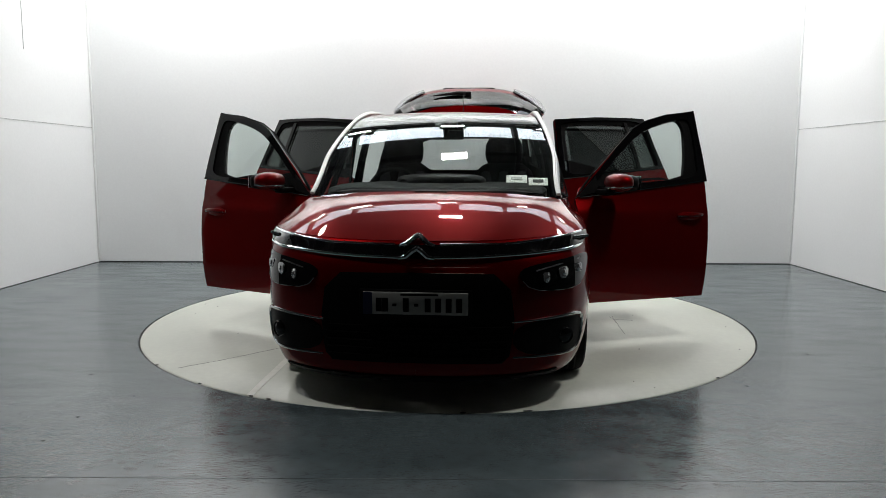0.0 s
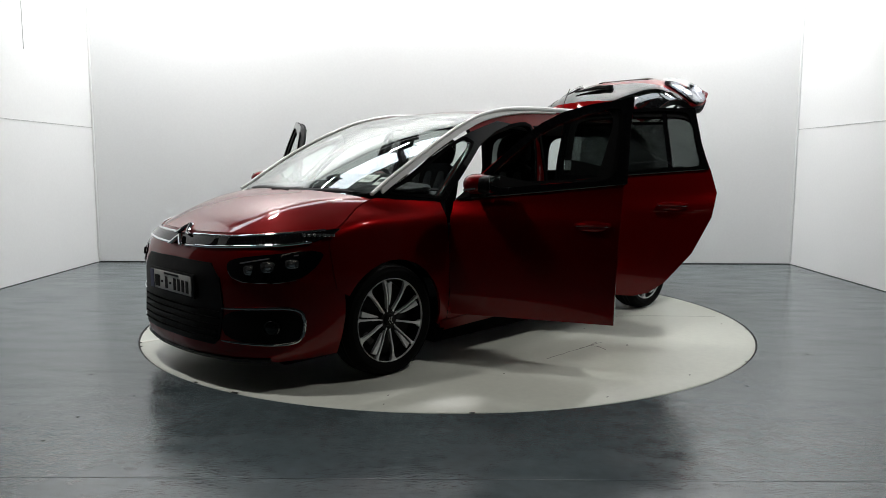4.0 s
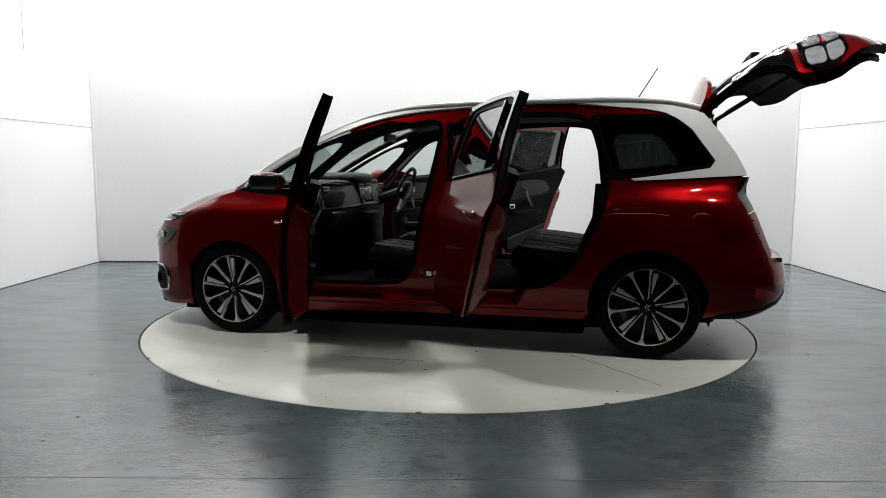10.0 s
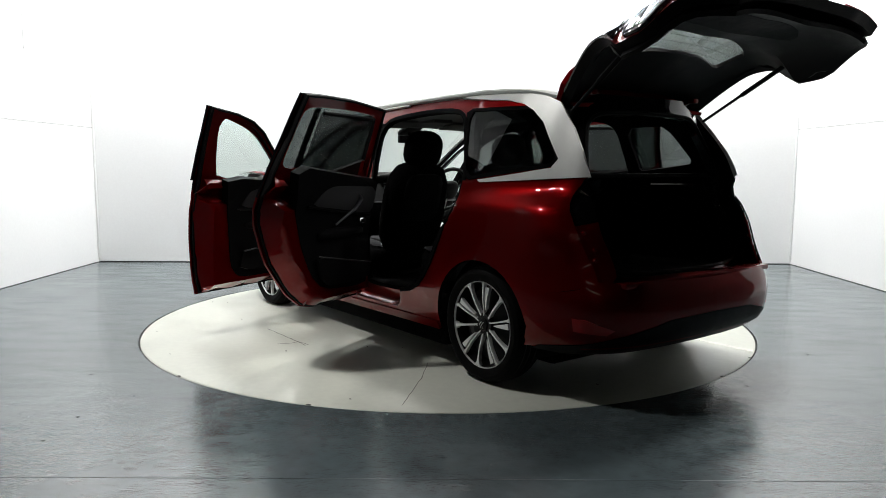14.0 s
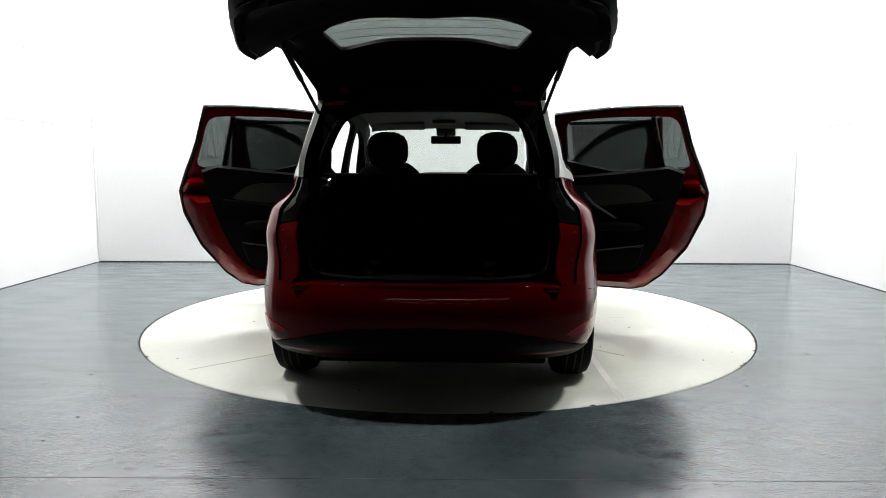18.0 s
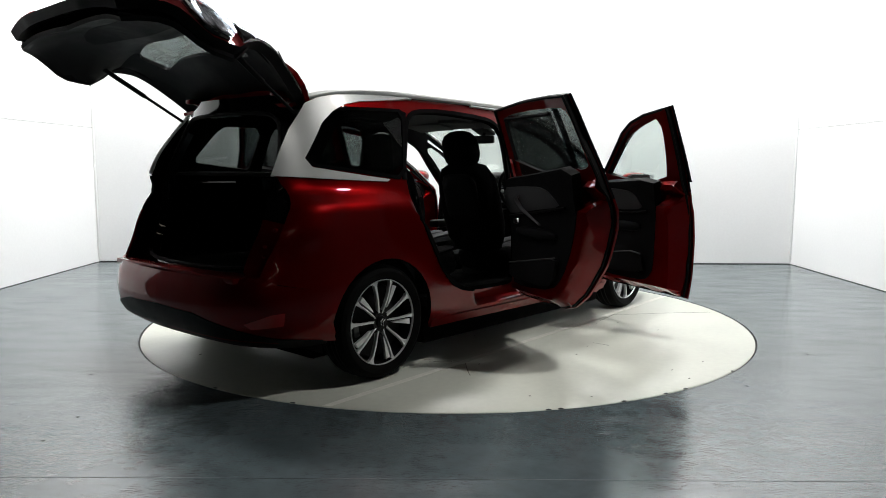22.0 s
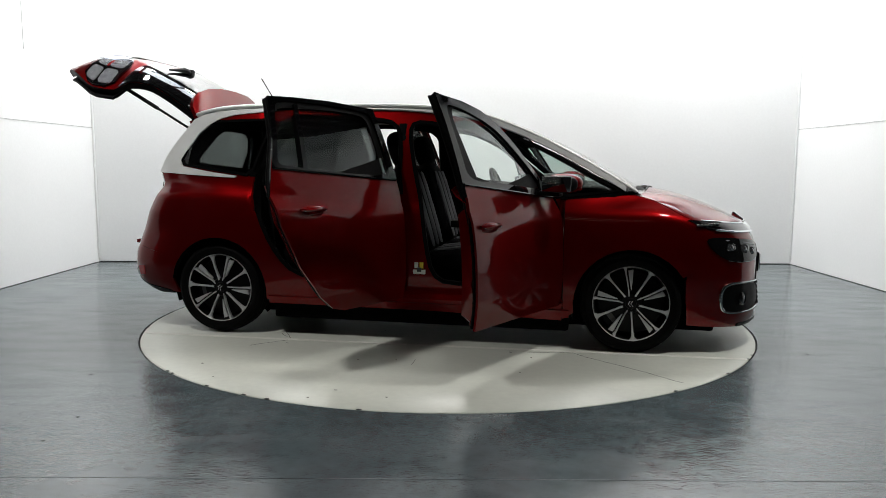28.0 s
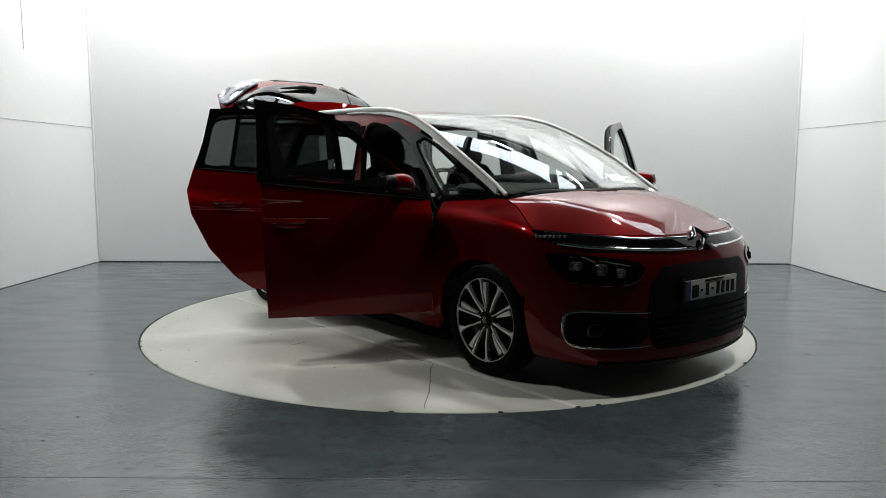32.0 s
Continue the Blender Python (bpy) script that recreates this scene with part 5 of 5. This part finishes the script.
# ---- car: cabin ----
def build_seat(name, x, y, w=0.52, back=0.62, tilt=18, rest=True, base_z=0.44):
    """A seat facing forwards: cushion, back, bolsters, headrest."""
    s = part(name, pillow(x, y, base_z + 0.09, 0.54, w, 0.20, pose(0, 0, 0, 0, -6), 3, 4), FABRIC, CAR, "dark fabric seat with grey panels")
    part("seat_base", box(x, y, base_z - 0.08, 0.42, w * 0.8, 0.22, 0.03), BLACK, s)
    m = pose(0, 0, 0, 0, -tilt)
    bx, bz = x - 0.24, base_z + 0.12
    at = lambda h, d=0.0: (bx - math.sin(radians(tilt)) * h + d, bz + math.cos(radians(tilt)) * h)
    cx, cz = at(back / 2)
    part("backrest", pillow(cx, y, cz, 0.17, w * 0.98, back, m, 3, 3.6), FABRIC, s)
    for k in (-0.14, 0.0, 0.14):
        part("seat_panel", pillow(x + 0.02, y + k, base_z + 0.185, 0.40, 0.12, 0.02, pose(0, 0, 0, 0, -6), 2, 4), FABRIC_GREY, s)
        fx, fz = at(back / 2, 0.082)
        part("back_panel", pillow(fx, y + k, fz, 0.02, 0.11, back * 0.8, m, 2, 4), FABRIC_GREY, s)
    rx, rz = at(back * 0.62, -0.09)
    part("seat_back_cover", pillow(rx, y, rz, 0.03, w * 0.6, back * 0.5, m, 3, 5), TRIM, s)
    if rest:
        hx, hz_ = at(back + 0.09)
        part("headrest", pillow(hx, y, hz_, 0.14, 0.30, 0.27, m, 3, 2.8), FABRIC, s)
        for k in (-0.06, 0.06):
            a, b = at(back - 0.02), at(back + 0.08)
            part("headrest_post", tube([(a[0], y + k, a[1]), (b[0], y + k, b[1])], 0.006, 6), CHROME, s)
    return s


def build_cabin():
    for y in (0.40, -0.40):
        build_seat("front_seat", 0.25, y, 0.52, 0.69, 17)
    for y in (0.48, 0.0, -0.48):
        build_seat("rear_seat", -0.79, y, 0.44, 0.60, 24, False, 0.46)
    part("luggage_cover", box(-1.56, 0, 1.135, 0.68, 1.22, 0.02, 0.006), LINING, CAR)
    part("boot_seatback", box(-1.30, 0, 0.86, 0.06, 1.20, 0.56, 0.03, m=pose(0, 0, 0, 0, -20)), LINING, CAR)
    d = part("dashboard", pillow(1.02, 0, 0.86, 0.56, 1.40, 0.38, pose(0, 0, 0, 0, 6), 4, 4.5), TRIM, CAR, "dark dashboard with silver vents and a screen")
    part("dash_shelf", pillow(1.14, 0, 1.05, 0.76, 1.34, 0.08, pose(0, 0, 0, 0, 2), 3, 4), BLACK, d)
    part("instrument_pod", pillow(0.91, 0, 1.10, 0.38, 0.58, 0.095, None, 3, 3.2), BLACK, d)
    band = lambda y, z: np.stack([0.725 + 0.10 * (np.abs(y) / 0.68) ** 2.4 + 0.5 * (z - 0.95) ** 2 + 0.25 * (z - 0.95), y, z - 0.02 * np.abs(y)], -1)
    back = lambda p: np.stack([-1 + 0 * p[:, 0], 0 * p[:, 1], 0 * p[:, 2]], -1)
    part("fascia", sheet([[(-0.69, 0.90), (0.69, 0.90), (0.69, 1.05), (0.3, 1.075), (-0.3, 1.075), (-0.69, 1.05)]], band, 0.05, 0.05, 0, back), GREY_TRIM, d, "grey fascia panel")
    on = lambda y, z: band(np.array([y]), np.array([z]))[0]
    p = on(0, 0.965)
    part("screen_frame", box(p[0] - 0.006, 0, 0.965, 0.014, 0.25, 0.125, 0.005, m=pose(0, 0, 0, 0, 12)), DARK_CHROME, d)
    part("screen", box(p[0] - 0.012, 0, 0.965, 0.010, 0.225, 0.108, 0.003, m=pose(0, 0, 0, 0, 12)), BLACK_GLOSS, d)
    part("screen_panel", box(p[0] - 0.018, 0.0, 0.968, 0.004, 0.13, 0.075, 0.002, m=pose(0, 0, 0, 0, 12)), GREY_TRIM, d)
    for y in (0.60, 0.075, -0.075, -0.60):
        p = on(y, 1.045)
        v = part("air_vent", box(p[0] - 0.006, y, 1.045 - 0.02 * abs(y), 0.03, 0.13, 0.042, 0.006, m=pose(0, 0, 0, 0, 10)), BLACK, d)
        for k in (-0.011, 0.011):
            part("vent_slat", box(p[0] - 0.022, y, 1.045 - 0.02 * abs(y) + k, 0.006, 0.12, 0.004, 0), DARK_CHROME, v)
    part("fascia_strip", tube([tuple(on(y, 0.905) - np.array([0.006, 0, 0])) for y in np.linspace(-0.66, 0.66, 15)], 0.005, 6), DARK_CHROME, d)
    part("glove_box", box(0.775, 0.40, 0.79, 0.04, 0.46, 0.16, 0.015, m=pose(0, 0, 0, 0, -12)), BLACK, d)
    c = part("centre_console", box(0.80, 0, 0.60, 0.36, 0.26, 0.50, 0.05), TRIM, CAR)
    part("console_tray", box(0.45, 0, 0.44, 0.70, 0.20, 0.16, 0.03), TRIM, c)
    part("arm_rest_box", box(0.22, 0.12, 0.74, 0.30, 0.10, 0.06, 0.02), BLACK, c)
    # Steering wheel on the right.
    m = pose(0.52, -0.38, 1.00, 0, 68, 0)
    ring = [(0.185 * math.cos(a), 0.185 * math.sin(a), 0) for a in np.linspace(0, 2 * math.pi, 33)]
    w = part("steering_wheel", move(tube(ring, 0.016, 8, 1, (0, 0, 1), False), m), BLACK, CAR, "black steering wheel with silver spokes")
    part("wheel_boss", move(pillow(0, 0, -0.01, 0.16, 0.18, 0.07, None, 3, 3), m), BLACK, w)
    for a in (90, 270, 0):
        q = radians(a)
        part("wheel_spoke", move(tube([(0.06 * math.cos(q), 0.06 * math.sin(q), 0), (0.18 * math.cos(q), 0.18 * math.sin(q), 0)], 0.014, 6, 0.6), m), SILVER, w)
    part("steering_column", tube([(0.55, -0.38, 0.985), (0.95, -0.38, 0.84)], 0.045, 10), BLACK, CAR)
    # Rear-view mirror, sensor box, visors, tax discs.
    roof_z = lambda x: float(top(np.array([x]), np.array([0.0]))[0][2])
    r = part("rear_view_mirror", box(0.52, 0, roof_z(0.52) - 0.125, 0.03, 0.25, 0.065, 0.015), BLACK, CAR)
    part("mirror_stem", tube([(0.53, 0, roof_z(0.52) - 0.11), (0.57, 0, roof_z(0.57) - 0.02)], 0.014, 8), BLACK, r)
    part("sensor_cover", box(0.54, 0, roof_z(0.54) - 0.045, 0.14, 0.16, 0.03, 0.012, m=pose(0, 0, 0, 0, 22)), BLACK, CAR)
    for y in (0.36, -0.36):
        part("sun_visor", box(0.27, y, roof_z(0.27) - 0.075, 0.18, 0.40, 0.02, 0.008, m=pose(0, 0, 0, 0, 12)), HEADLINER, CAR)
    part("roof_console", box(0.18, 0, roof_z(0.18) - 0.06, 0.20, 0.18, 0.03, 0.012), HEADLINER, CAR)
    for y, w_ in ((0.49, 0.125), (0.62, 0.115)):
        p = top(np.array([1.29]), np.array([y / 0.73]))[0]
        pc = part("windscreen_paper", box(p[0] - 0.03, p[1], p[2] - 0.035, 0.004, w_, 0.085, 0.002, m=pose(0, 0, 0, 0, -60)), PAPER, CAR, "paper notice behind the windscreen")
        part("print_bar", box(p[0] - 0.026, p[1], p[2] - 0.030, 0.003, w_ * 0.55, 0.03, 0, m=pose(0, 0, 0, 0, -60)), GREY_TRIM if w_ < 0.12 else WHITE, pc)
    for s in (1, -1):
        belt = [(-0.12, s * 0.70, 1.40), (-0.11, s * 0.79, 0.9), (-0.10, s * 0.79, 0.5)]
        part("seat_belt", tube(belt, 0.024, 6, 0.1, (0, 1, 0)), BLACK, CAR)
        part("pillar_trim", tube([(-0.115, s * 0.77, 1.0), (-0.125, s * 0.67, 1.48)], 0.03, 8, 0.5, (0, 1, 0)), TRIM, CAR)
    # Labels on the door pillars.
    part("pillar_label", box(-0.016, 0.842, 0.485, 0.035, 0.004, 0.03, 0), PAPER, CAR)
    part("pillar_label", box(0.03, -0.842, 0.485, 0.085, 0.004, 0.03, 0), PAPER, CAR)
    part("pillar_label", box(0.045, -0.842, 0.53, 0.025, 0.004, 0.04, 0), YELLOW, CAR)
    part("pillar_label", box(0.010, -0.842, 0.53, 0.025, 0.004, 0.04, 0), PAPER, CAR)


build_body()
build_front()
build_rear()
build_tailgate()
build_wheels()
for side in (1, -1):
    build_door("front", side)
    build_door("rear", side)
build_cabin()


# ---- what turns ----
HEAD0, RATE = 264.967, 9.8477
KNOT_T = (0, 3.5, 6, 9, 12, 14.5, 17, 20, 23, 25.5, 28, 32)
KNOT_A = (0.36, -0.36, -0.60, -0.18, -0.15, 0.05, 0.42, 0.49, 0.42, -0.04, 0.08, -0.50)
OFFSET = Vector((-0.0706, 0.0302, 0.0))
# The body leans a little on its nose, about the rear axle; the wheels stay level.
AXLE = Matrix.Translation((-1.42, 0, 0.32))
LEAN = AXLE @ Matrix.Rotation(radians(0.32), 4, "Y") @ AXLE.inverted()


def heading(t):
    return HEAD0 - RATE * t + float(smooth(KNOT_T, KNOT_A)(t))


def motions():
    times = [0.5 * i for i in range(65)]
    spin = lambda t: Matrix.Rotation(radians(heading(t)), 4, "Z")
    walk(TABLE, [(t, spin(t)) for t in times])
    for w in [c for c in CAR.children if c.name.split(".")[0] == "wheel"]:
        w.matrix_basis = LEAN.inverted() @ w.matrix_basis
    walk(CAR, [(t, spin(t) @ Matrix.Translation(OFFSET) @ LEAN) for t in times])


motions()
